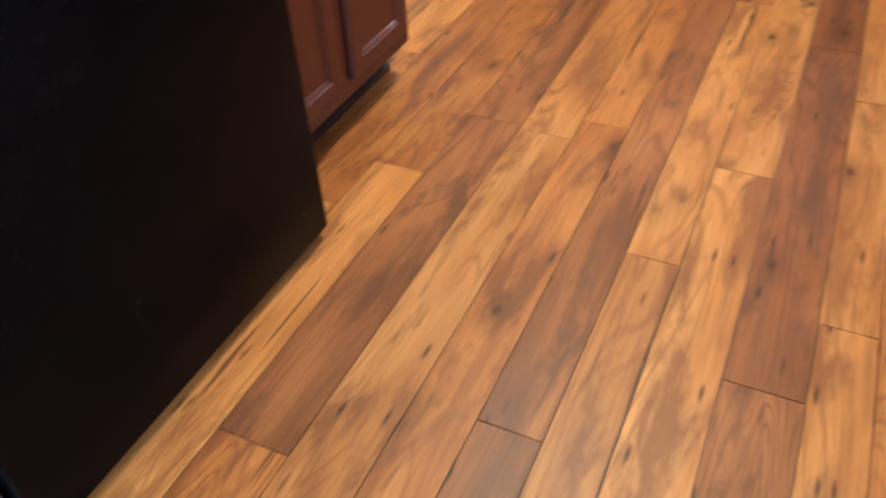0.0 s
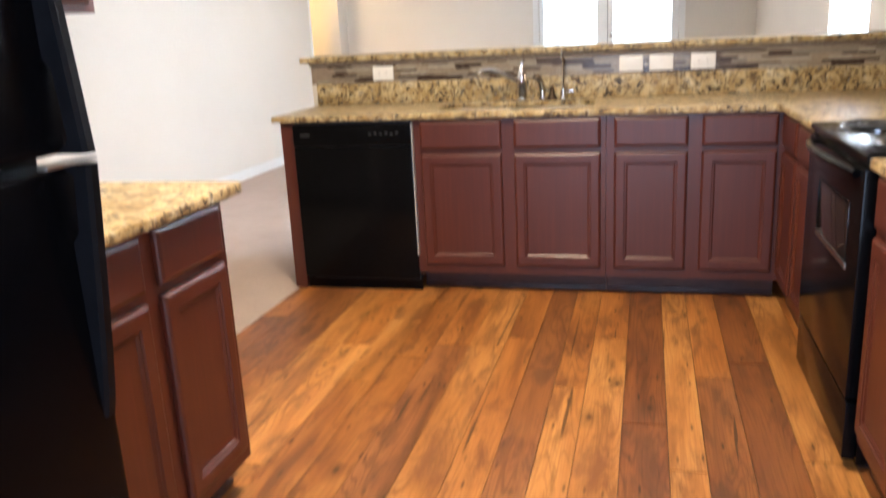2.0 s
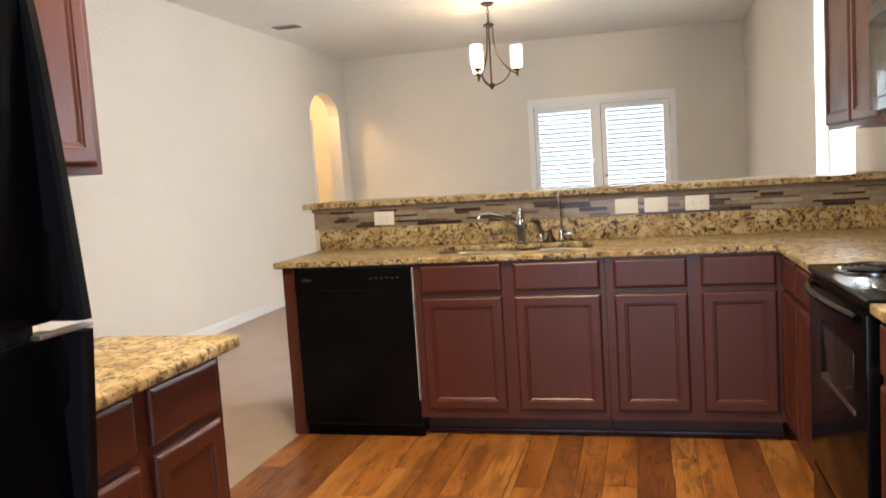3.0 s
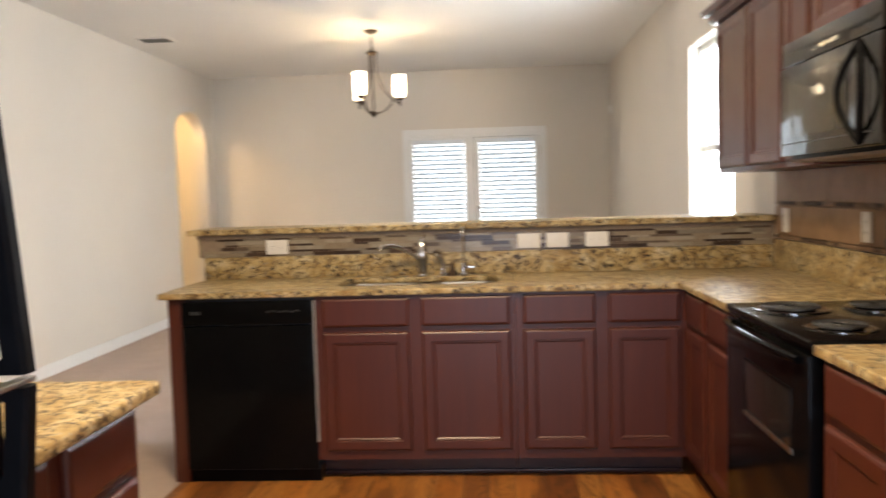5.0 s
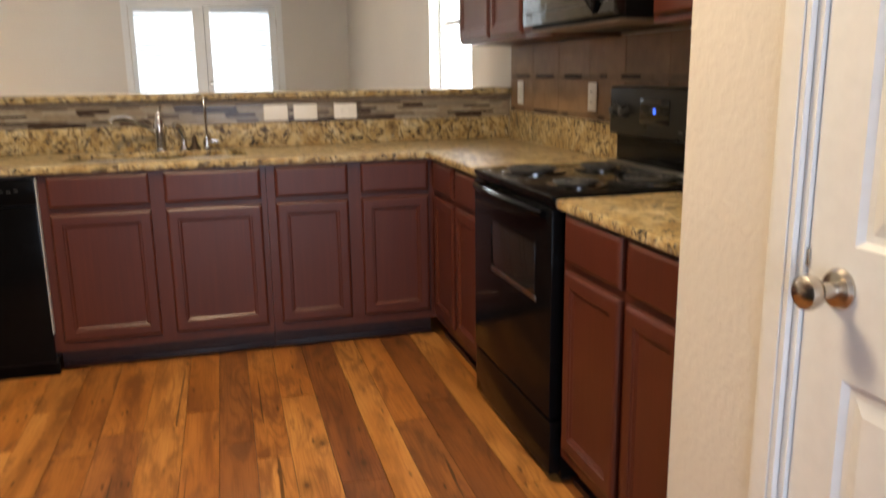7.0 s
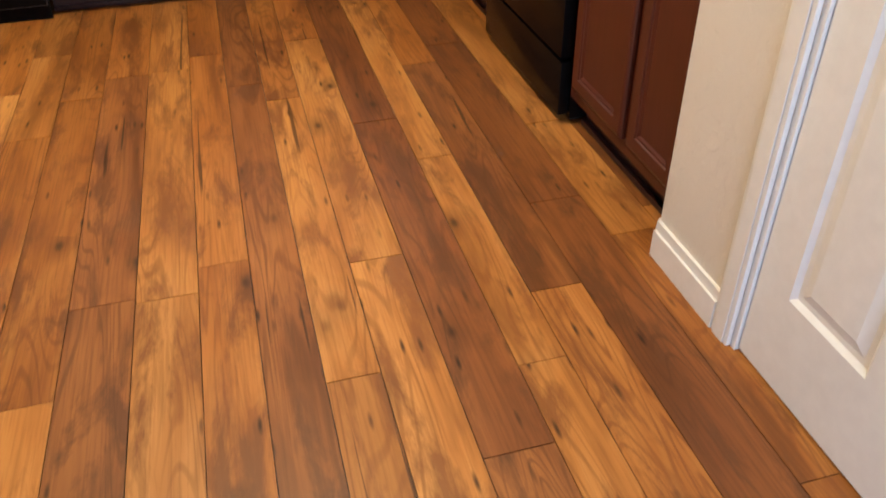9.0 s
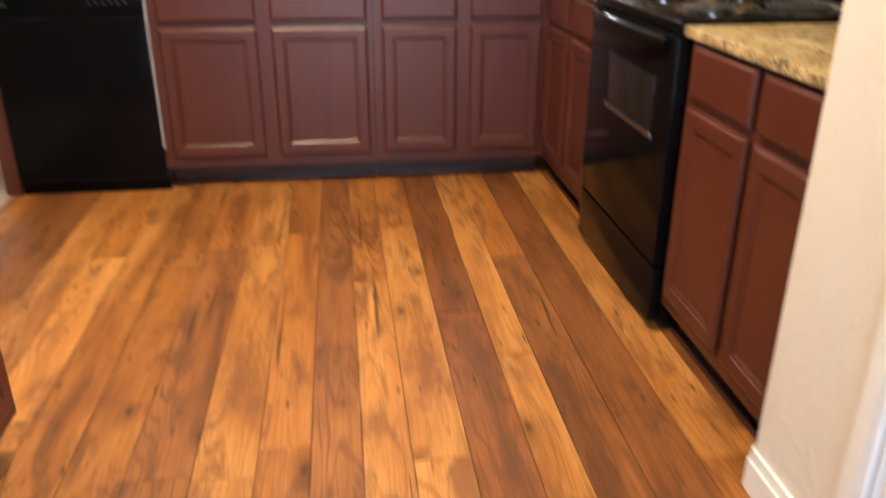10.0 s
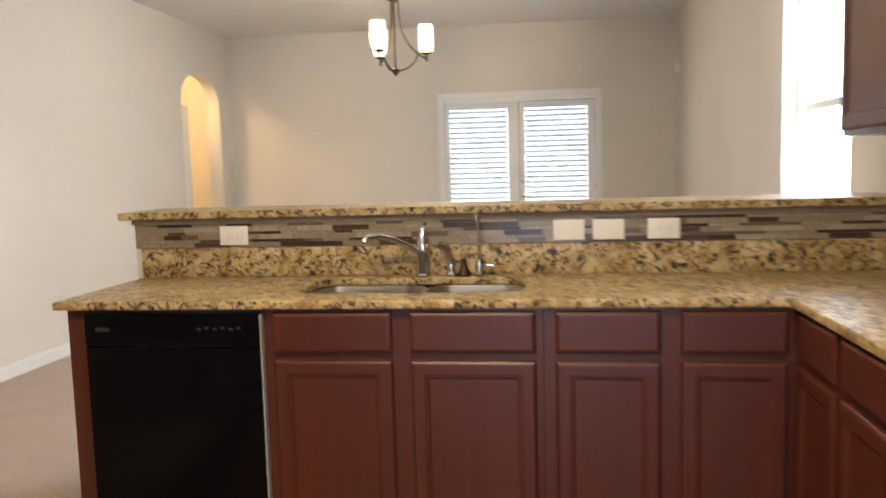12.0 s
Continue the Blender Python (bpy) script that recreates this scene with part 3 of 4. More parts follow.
spray = thing("side_spray", at((-1.135, 0.535, 0.915)), "chrome side spray in its holder", "sprayer")
part("holder", lathe([(0.024, 0), (0.024, 0.008), (0.014, 0.02), (0.013, 0.05)]), M_CHROME, spray)
part("head", tube([(0, 0, 0.05), (-0.004, -0.004, 0.085), (-0.018, -0.012, 0.115), (-0.04, -0.026, 0.125)], [0.013, 0.016, 0.018, 0.015], 12), M_CHROME, spray)

soap = thing("soap_dispenser", at((-1.085, 0.535, 0.915)), "dark bronze and chrome soap dispenser", "dispenser")
part("base", lathe([(0.028, 0), (0.028, 0.012), (0.016, 0.03), (0.010, 0.055), (0.012, 0.06), (0.006, 0.07)]), M_BRONZE, soap, "dark conical base")

filt = thing("water_filter_tap", at((-1.025, 0.535, 0.915)), "slim chrome filtered water tap with hooked spout", "faucet")
part("base", lathe([(0.022, 0), (0.022, 0.008), (0.012, 0.02), (0.010, 0.06), (0.006, 0.065)]), M_CHROME, filt)
hook = [(0, 0, 0.06), (0, 0, 0.22)] + [(-0.0, -0.035 + 0.035 * math.cos(radians(a)), 0.22 + 0.035 * math.sin(radians(a))) for a in (30, 60, 90, 120, 150, 175)] + [(0, -0.07, 0.205)]
part("spout", tube(hook, 0.005, 8), M_CHROME, filt)
part("lever", slab(0.005, -0.012, 0.035, 0.06, 0.006, 0.048, 0.004), M_CHROME, filt)


# ---- dishwasher ----
dw = thing("dishwasher", at((-2.340, 0, 0)), "glossy black built-in dishwasher in the peninsula", "dishwasher")
W = 0.632
part("door", slab(0.004, -0.028, 0.070, W - 0.004, 0.0, 0.755, 0.006), M_BLACK, dw)
part("control_panel", slab(0.004, -0.030, 0.762, W - 0.004, 0.0, 0.870, 0.005), M_BLACK, dw)
part("handle_recess", slab(W / 2 - 0.09, -0.0315, 0.755, W / 2 + 0.09, -0.022, 0.765, 0.002), M_HANDLE, dw, "recessed pocket handle")
part("tub", slab(0.004, 0.002, 0.06, W - 0.004, 0.56, 0.882), M_GREY, dw)
part("kick_plate", slab(0.0, 0.012, 0.0, W, 0.030, 0.08), M_BLACK, dw)
part("badge", slab(0.045, -0.0325, 0.812, 0.095, -0.0302, 0.826), M_GREY, dw, "small grey maker's badge")
for i in range(6):
    part("button", slab(0.41 + 0.028 * i, -0.0325, 0.816 + 0.004 * (i % 2), 0.424 + 0.028 * i, -0.0302, 0.824 + 0.004 * (i % 2)), M_GREY, dw)
part("edge_strip", slab(W - 0.0035, -0.0285, 0.20, W + 0.003, -0.004, 0.868), M_ZINC, dw, "bare metal edge strip")


# ---- range ----
rng = thing("range", at((-0.025, -0.750, 0)) @ WESTWARD, "black electric range with four coil burners", "range")
W = 0.755
part("body", slab(0, 0.03, 0.02, W, 0.625, 0.895, 0.003), M_BLACK, rng)
part("cooktop", slab(-0.003, -0.012, 0.897, W + 0.003, 0.60, 0.922, 0.008, 3), M_BLACK, rng)
door = part("oven_door", slab(0.004, -0.012, 0.225, W - 0.004, 0.028, 0.880, 0.006), M_BLACK, rng)
part("window", slab(0.215, -0.0145, 0.59, 0.625, -0.0115, 0.755, 0.001), M_DARKGLASS, door, "dark glass oven window")
part("window_rim", slab(0.205, -0.0155, 0.574, 0.635, -0.0115, 0.590, 0.001), M_STEEL, door, "bright bevelled lower rim")
part("window_rim", slab(0.203, -0.0155, 0.574, 0.214, -0.0115, 0.765, 0.001), M_BLACK, door)
part("window_rim", slab(0.205, -0.0155, 0.756, 0.635, -0.0115, 0.765, 0.001), M_BLACK, door)
pts = [(0.05 + (W - 0.10) * i / 12, -0.022 - 0.040 * math.sin(math.pi * i / 12), 0.862 + 0.010 * math.sin(math.pi * i / 12)) for i in range(13)]
part("handle", tube(pts, 0.013, 10), M_BLACK, door, "bowed black handle")
part("drawer", slab(0.004, -0.008, 0.035, W - 0.004, 0.028, 0.212, 0.005), M_BLACK, rng)
part("fascia", slab(0.0, -0.002, 0.883, W, 0.028, 0.8965, 0.003), M_BLACK, rng)
for x in (0.03, W - 0.06):
    part("foot", slab(x, 0.05, 0.0, x + 0.03, 0.08, 0.02), M_GREY, rng)
guard = part("backguard", slab(0, 0.545, 1.035, W, 0.628, 1.215, 0.012, 3), M_PANEL, rng)
part("rear_strip", slab(0.01, 0.535, 0.9225, W - 0.01, 0.572, 0.934, 0.003), M_STEEL, rng, "bright metal strip behind the burners")
part("guard_foot", slab(0.012, 0.575, 0.915, W - 0.012, 0.625, 1.04, 0.003), M_BLACK, rng)
for x in (0.06, 0.135, W - 0.135, W - 0.06):
    k = part("knob", shifted(lathe([(0.024, 0), (0.024, 0.006), (0.019, 0.012), (0.017, 0.026), (0.010, 0.030)], 16), at((x, 0.545, 1.125)) @ pose(0, 0, 0, 90)), M_GREY, guard, "dark round control knob")
part("display", slab(0.24, 0.5425, 1.085, 0.44, 0.546, 1.175, 0.001), M_DARKGLASS, guard)
part("clock", slab(0.335, 0.5410, 1.124, 0.352, 0.543, 1.140), M_BLUE, guard, "small lit blue clock digits")
part("badge", slab(0.50, 0.5425, 1.065, 0.53, 0.5455, 1.072), M_GREY, guard)
for bx, by, r in ((0.19, 0.15, 0.098), (0.565, 0.15, 0.078), (0.19, 0.42, 0.078), (0.565, 0.42, 0.098)):
    part("drip_pan", shifted(lathe([(r + 0.020, 0.0), (r + 0.020, 0.004), (r + 0.012, 0.006), (r, 0.003), (r * 0.5, -0.004), (0.02, -0.006)], 28), at((bx, by, 0.922))), M_PAN, rng, "shiny drip pan")
    turns, pts = 4, []
    for i in range(turns * 18 + 1):
        q = i / (turns * 18)
        rr = r * (0.24 + 0.74 * q)
        pts.append((bx + rr * math.cos(2 * math.pi * turns * q), by + rr * math.sin(2 * math.pi * turns * q), 0.934))
    part("coil", tube(pts, 0.0048, 6), M_GREY, rng, "dark grey spiral heating coil")

# ---- microwave ----
mw = thing("microwave", at((0.198, -0.660, 1.428)) @ WESTWARD, "black over-the-range microwave with bowed handle", "microwave")
W, MH = 0.745, 0.412
part("case", slab(0, 0.03, 0, W, 0.408, MH, 0.003), M_HANDLE, mw)
part("vent_strip", slab(0.0, -0.004, MH - 0.085, W, 0.028, MH, 0.006), M_GLOSS, mw)
door = part("door", slab(0.0, -0.010, 0.012, W, 0.028, MH - 0.090, 0.006), M_GLOSS, mw)
part("window", slab(0.055, -0.0125, 0.075, 0.53, -0.0095, MH - 0.130, 0.001), M_MESH, door, "grey meshed glass window")
part("trim_line", slab(0.03, -0.0125, 0.052, W - 0.03, -0.0095, 0.056), M_GREY, door)
hx = 0.625
for s in (-1, 1):
    pts = [(hx + s * 0.078 * math.sin(math.pi * i / 12), -0.012 - 0.030 * math.sin(math.pi * i / 12), 0.025 + (MH - 0.125) * i / 12) for i in range(13)]
    part("handle", tube(pts, 0.010, 8), M_HANDLE, door, "half of a lens-shaped bowed handle")
part("handle_panel", slab(hx - 0.055, -0.0125, 0.06, hx + 0.055, -0.0095, MH - 0.14, 0.001), M_GLOSS, door)
part("under_plate", slab(0.02, 0.02, -0.010, W - 0.02, 0.40, 0.0, 0.002), M_GROUT, mw, "pale underside plate")
part("grease_filter", slab(0.10, 0.18, -0.014, W - 0.22, 0.33, -0.010, 0.001), M_SLOT, mw, "dark grease filter")

# ---- fridge ----
fr = thing("refrigerator", at((-1.545, -3.445, 0)) @ EASTWARD, "black top-freezer refrigerator with bowed handles", "refrigerator")
W = 0.838
part("cabinet", slab(0.0, 0.075, 0.03, W, 0.735, 1.70, 0.006), M_FRIDGE, fr)
part("grille", slab(0.01, 0.045, 0.012, W - 0.01, 0.075, 0.085, 0.003), M_GREY, fr)
for x in (0.04, W - 0.08):
    part("foot", slab(x, 0.10, 0.0, x + 0.04, 0.14, 0.031), M_GREY, fr)
lower = part("fridge_door", slab(0.0, 0.0, 0.028, W, 0.07, 1.095, 0.014, 4), M_FRIDGE, fr)
upper = part("freezer_door", slab(0.0, 0.0, 1.115, W, 0.07, 1.70, 0.014, 4), M_FRIDGE, fr)


def fridge_handle(z0, z1, flare_low, parent):
    """A slim bowed bar: it leaves the door at one end and stands clear of it at the other, beside the gap between the doors."""
    bm = bmesh.new()
    n, rings = 24, []
    for i in range(n + 1):
        q = i / n
        z = z0 + (z1 - z0) * q
        k = 1 - q if flare_low else q
        out = 0.004 + 0.050 * k ** 0.75
        back = -0.002 if k < 0.74 or k > 0.965 else max(-0.002, out - 0.030)
        xa, xb = W - 0.036, W - 0.004
        rings.append([bm.verts.new(p) for p in ((xa, -back, z), (xa, -out + 0.006, z), (xa + 0.007, -out, z), (xb - 0.007, -out, z), (xb, -out + 0.006, z), (xb, -back, z))])
    for a, b in zip(rings, rings[1:]):
        for k in range(6):
            bm.faces.new((a[k], a[(k + 1) % 6], b[(k + 1) % 6], b[k]))
    bm.faces.new(rings[0][::-1])
    bm.faces.new(rings[-1])
    return part("handle", bm, M_HANDLE, parent, "slim bowed black bar handle")


h = fridge_handle(1.116, 1.66, True, upper)
part("cap", slab(W - 0.125, -0.050, 1.1020, W - 0.004, -0.030, 1.1095, 0.002), M_STEEL, h, "bright metal handle cap")
fridge_handle(0.63, 1.098, False, lower)


# ---- pantry door ----
casing = []
for y in (DOOR[1], DOOR[0] - 0.062):
    casing += [slab(-0.062, y, 0, -0.0505, y + 0.062, 2.11, 0.002), slab(-0.0655, y + 0.012, 0, -0.0625, y + 0.052, 2.10, 0.002)]
casing += [slab(-0.062, DOOR[0], DOOR[3], -0.0505, DOOR[1], 2.11, 0.002), slab(-0.0655, DOOR[0], DOOR[3] + 0.012, -0.0625, DOOR[1], 2.10, 0.002)]
casing += [slab(-0.0505, DOOR[1] - 0.015, 0, 0.07, DOOR[1] - 0.001, DOOR[3]), slab(-0.0505, DOOR[0] + 0.001, 0, 0.07, DOOR[0] + 0.015, DOOR[3])]
structure("trim", joined(*casing), M_TRIM, "white moulded door casing round the pantry door", "casing")
DWID = DOOR[1] - DOOR[0] - 0.036
pd = thing("pantry_door", at((-0.043, DOOR[1] - 0.018, 0.008)) @ WESTWARD, "closed white six-panel interior door", "door")


def six_panel(w, h, t=0.035):
    """A moulded door leaf in x, z: flat rails with sunk mouldings and raised fields."""
    st, mul = 0.095, 0.10
    cw = (w - 2 * st - mul) / 2
    cols = [(st, st + cw), (st + cw + mul, w - st)]
    rows = [(0.21, 0.795), (1.005, 1.60), (1.70, h - 0.11)]
    bm = bmesh.new()
    xs = [0, cols[0][0], cols[0][1], cols[1][0], cols[1][1], w]
    zs = [0] + [z for r in rows for z in r] + [h]
    for i in range(5):
        for j in range(7):
            x0, x1, z0, z1 = xs[i], xs[i + 1], zs[j], zs[j + 1]
            if i in (1, 3) and j in (1, 3, 5):
                rings = []
                for inset, y in ((0, 0), (0.010, 0.009), (0.022, 0.009), (0.045, 0.002)):
                    rings.append([bm.verts.new(p) for p in ((x0 + inset, y, z0 + inset), (x1 - inset, y, z0 + inset), (x1 - inset, y, z1 - inset), (x0 + inset, y, z1 - inset))])
                for p, q in zip(rings, rings[1:]):
                    for k in range(4):
                        bm.faces.new((p[k], p[(k + 1) % 4], q[(k + 1) % 4], q[k]))
                bm.faces.new(rings[-1])
            else:
                bm.faces.new([bm.verts.new(p) for p in ((x0, 0, z0), (x1, 0, z0), (x1, 0, z1), (x0, 0, z1))])
    bmesh.ops.remove_doubles(bm, verts=bm.verts[:], dist=1e-5)
    box(bm, 0, 0.012, 0, w, t, h)
    for x0, z0, x1, z1 in ((0, 0, 0, h), (w, 0, w, h), (0, h, w, h), (0, 0, w, 0)):
        bm.faces.new([bm.verts.new(p) for p in ((x0, 0, z0), (x1, 0, z1), (x1, t, z1), (x0, t, z0))])
    return bm


part("leaf", six_panel(DWID, 2.03), M_TRIM, pd, smooth=False)
knob = part("knob", shifted(lathe([(0.033, 0), (0.033, 0.004), (0.028, 0.010), (0.013, 0.014), (0.011, 0.034), (0.016, 0.040), (0.025, 0.048), (0.028, 0.058), (0.026, 0.068), (0.016, 0.076), (0.004, 0.078)], 28),
            at((0.073, 0, 0.935)) @ pose(0, 0, 0, 90)), M_NICKEL, pd, "round satin nickel knob")
part("latch_plate", slab(-0.003, -0.004, 0.955, 0.004, 0.002, 0.985, 0.001), M_NICKEL, pd, "nickel latch plate")


# ---- patio doors, windows, blinds ----
def blind(name, m, width, z0, z1, label, tilt=-32, pitch=0.056):
    b = thing(name, m, label, "blind", "white window blinds")
    part("headrail", slab(0, -0.03, z1 - 0.05, width, 0.02, z1, 0.004), M_SLAT, b)
    me, z = mesh_of("slat", shifted(slab(0.004, -0.025, -0.0015, width - 0.004, 0.025, 0.0015), pose(0, 0, 0, tilt)), M_SLAT), z1 - 0.08
    while z > z0 + 0.02:
        s = new("slat", me)
        s.parent, s.location = b, (0, 0, z)
        z -= pitch
    for x in (0.12, width - 0.12):
        part("cord", tube([(x, -0.031, z0), (x, -0.031, z1)], 0.0012, 5), M_SLAT, b)
    return b


frame_bits = [slab(PATIO[0] - 0.07, FAR - 0.016, 0, PATIO[0], FAR - 0.001, 2.17, 0.003), slab(PATIO[1], FAR - 0.016, 0, PATIO[1] + 0.07, FAR - 0.001, 2.17, 0.003),
              slab(PATIO[0], FAR - 0.016, 2.10, PATIO[1], FAR - 0.001, 2.17, 0.003), slab(PATIO[0] + 0.001, FAR, 2.06, PATIO[1] - 0.001, FAR + 0.13, 2.0995)]
structure("trim", joined(*frame_bits), M_TRIM, "white casing round the patio doors", "casing")
pw = (PATIO[1] - PATIO[0]) / 2
for i, pull in ((0, False), (1, True)):
    leaf = thing("door_%d" % (i + 1), at((PATIO[0] + i * pw, FAR + 0.03, 0.012)), "white glazed patio door with blinds", "door", "patio doors", "structure")
    a, b, lo, hi = (0.055, 0.700, 0.25, 1.99) if i == 0 else (0.065, 0.745, 0.25, 1.99)
    bits = [slab(0.003, 0, 0, a, 0.044, 2.045, 0.002), slab(b, 0, 0, pw - 0.003, 0.044, 2.045, 0.002), slab(a, 0, 0, b, 0.044, lo, 0.002), slab(a, 0, hi, b, 0.044, 2.045, 0.002)]
    part("door_frame", joined(*bits), M_TRIM, leaf)
    pane = part("pane", slab(a, 0.020, lo, b, 0.026, hi), M_GLASS, leaf)
    pane.visible_shadow = False
    if pull:
        # thin dark slabs give the shade of the gaps beside and over this leaf
        part("seal", slab(-0.0025, -0.002, 0.0, 0.0028, 0.02, 2.047), M_SLOT, leaf, "dark strip standing for the shade between the door leaves")
        part("seal", slab(0.003, -0.001, 2.0455, pw - 0.003, 0.02, 2.0478), M_SLOT, leaf, "dark strip standing for the shade over the door leaf")
        for z in (0.25, 1.05, 1.82):
            part("hinge", slab(pw - 0.006, -0.008, z, pw + 0.004, 0.002, z + 0.09, 0.002), M_NICKEL, leaf)
        part("door_handle", shifted(lathe([(0.026, 0), (0.026, 0.005), (0.011, 0.010), (0.010, 0.03), (0.024, 0.045), (0.022, 0.06), (0.006, 0.066)], 16), at((0.045, 0, 1.00)) @ pose(0, 0, 0, 90)), M_NICKEL, leaf, "round nickel door knob")
        part("deadbolt", shifted(lathe([(0.026, 0), (0.026, 0.010), (0.018, 0.016)], 16), at((0.045, 0, 1.16)) @ pose(0, 0, 0, 90)), M_NICKEL, leaf, "round nickel deadbolt")
    blind("window_blind", at((PATIO[0] + i * pw + a + 0.004, FAR - 0.004, 0)), b - a - 0.008, 0.30, 2.03, "white slatted blind hung on the patio door")

win = thing("window_1", at((RX + 0.085, WIN[1], 0)) @ WESTWARD, "tall white single-hung window in bright daylight", "window", kind="structure")
w = WIN[1] - WIN[0]
zm = 1.62
bits = [slab(0.001, 0, WIN[2], 0.028, 0.05, WIN[3] - 0.001), slab(w - 0.028, 0, WIN[2], w - 0.001, 0.05, WIN[3] - 0.001), slab(0.045, 0, WIN[2], w - 0.028, 0.05, WIN[2] + 0.05),
        slab(0.045, 0, WIN[3] - 0.045, w - 0.028, 0.05, WIN[3] - 0.001), slab(0.028, 0, zm - 0.02, w - 0.028, 0.045, zm + 0.02)]
part("window_frame", joined(*bits), M_TRIM, win)
part("window_sill", slab(-0.03, -0.135, WIN[2] - 0.025, w + 0.03, -0.087, WIN[2] - 0.001, 0.004), M_TRIM, win)
for lo, hi in ((WIN[2] + 0.05, zm - 0.02), (zm + 0.02, WIN[3] - 0.028)):
    pane = part("pane", slab(0.028, 0.022, lo, w - 0.028, 0.028, hi), M_GLASS, win)
    pane.visible_shadow = False

win = thing("window_2", at((BACK[0], -5.27, 0)), "white framed full-height glazing behind the kitchen", "window", kind="structure")
w = BACK[1] - BACK[0]
bits = [slab(0.001, 0, BACK[2], 0.05, 0.05, BACK[3]), slab(w - 0.05, 0, BACK[2], w - 0.001, 0.05, BACK[3]), slab(0.05, 0, BACK[2], w - 0.05, 0.05, BACK[2] + 0.05), slab(0.05, 0, BACK[3] - 0.05, w - 0.05, 0.05, BACK[3] - 0.001)]
part("window_frame", joined(*bits), M_TRIM, win)
pane = part("pane", slab(0.05, 0.022, BACK[2] + 0.05, w - 0.05, 0.028, BACK[3] - 0.05), M_GLASS, win)
pane.visible_shadow = False

# ---- ceiling fittings ----
CX, CY = -1.96, 3.87


def ribbed_shade(ribs=9, steps=104):
    """A glass cylinder of upright ribs held by a rim above and a cup below; light leaves between the ribs."""
    bm = bmesh.new()
    rings = []
    for r, z in ((0.036, 0.0), (0.052, 0.012), (0.058, 0.05), (0.058, 0.12), (0.055, 0.196), (0.054, 0.205)):
        rings.append([bm.verts.new((r * math.cos(2 * math.pi * i / steps), r * math.sin(2 * math.pi * i / steps), z)) for i in range(steps)])
    for k, (a, b) in enumerate(zip(rings, rings[1:])):
        for i in range(steps):
            q = 2 * math.pi * i / steps
            if 1 < k < 4 and math.sin(ribs * q + 1.2 * math.sin(2 * q) + math.sin(4 * q)) < 0.1:
                continue
            bm.faces.new((a[i], a[(i + 1) % steps], b[(i + 1) % steps], b[i]))
    return bm


ch = thing("chandelier", at((CX, CY, 0)), "bronze three-light chandelier with lit glass shades", "chandelier")
part("canopy", shifted(lathe([(0.010, -0.035), (0.035, -0.030), (0.062, -0.012), (0.066, 0.0)]), at((0, 0, H))), M_BRONZE, ch)
for i in range(4):
    z, r = (2.846, 2.812, 2.770, 2.730)[i], (0.020, 0.020, 0.030, 0.016)[i]
    ring = [(0.62 * r * math.cos(a) * (1 if i % 2 else 0), 0.62 * r * math.cos(a) * (0 if i % 2 else 1), z + r * math.sin(a)) for a in (2 * math.pi * k / 14 for k in range(15))]
    part("chain_link", tube(ring, 0.0035, 6), M_BRONZE, ch)
HUB = 2.672
part("hub", shifted(lathe([(0.008, 0.055), (0.014, 0.040), (0.048, 0.030), (0.054, 0.015), (0.030, 0.0), (0.012, -0.01)], 20), at((0, 0, HUB))), M_BRONZE, ch)
part("stem", lathe([(0.008, 2.14), (0.008, HUB)], 10), M_BRONZE, ch)
part("finial", shifted(lathe([(0.004, -0.035), (0.012, -0.022), (0.022, -0.010), (0.036, 0.004), (0.036, 0.012), (0.014, 0.03)], 20), at((0, 0, 2.122))), M_BRONZE, ch)
for ang in (10, 130, 250):
    c, s = math.cos(radians(ang)), math.sin(radians(ang))
    arm = [(0.036 * c, 0.036 * s, HUB + 0.006)]
    for r, z in ((0.038, 2.58), (0.046, 2.50), (0.066, 2.42), (0.105, 2.345), (0.165, 2.275), (0.225, 2.232), (0.262, 2.214)):
        arm.append((r * c, r * s, z))
    a = part("arm", tube(arm, 0.007, 8), M_BRONZE, ch)
    low = [(0.0, 0.0, 2.128), (0.06 * c, 0.06 * s, 2.135), (0.115 * c, 0.115 * s, 2.160), (0.160 * c, 0.160 * s, 2.205), (0.185 * c, 0.185 * s, 2.258)]
    part("brace", tube(low, 0.006, 8), M_BRONZE, a)
    part("cup", shifted(lathe([(0.005, -0.062), (0.010, -0.052), (0.006, -0.040), (0.012, -0.025), (0.010, -0.012), (0.038, 0.0), (0.040, 0.012), (0.02, 0.022)], 18), at((0.25 * c, 0.25 * s, 2.258))), M_BRONZE, a)
    part("shade", shifted(ribbed_shade(), at((0.25 * c, 0.25 * s, 2.280))), M_SHADE, a, "glowing ribbed glass cylinder shade")
    lamp("chandelier_bulb", "POINT", (CX + 0.25 * c, CY + 0.25 * s, 2.385), 11.0, WARM, 0.004)

cl = thing("ceiling_light", at((LIGHT_X, LIGHT_Y, H)), "round flush ceiling light over the kitchen", "light")
part("base", lathe([(0.17, -0.03), (0.18, -0.012), (0.18, 0.0)], 32), M_NICKEL, cl)
part("diffuser", lathe([(0.05, -0.085), (0.12, -0.065), (0.165, -0.032)], 32), M_BULB, cl, "lit frosted glass bowl")

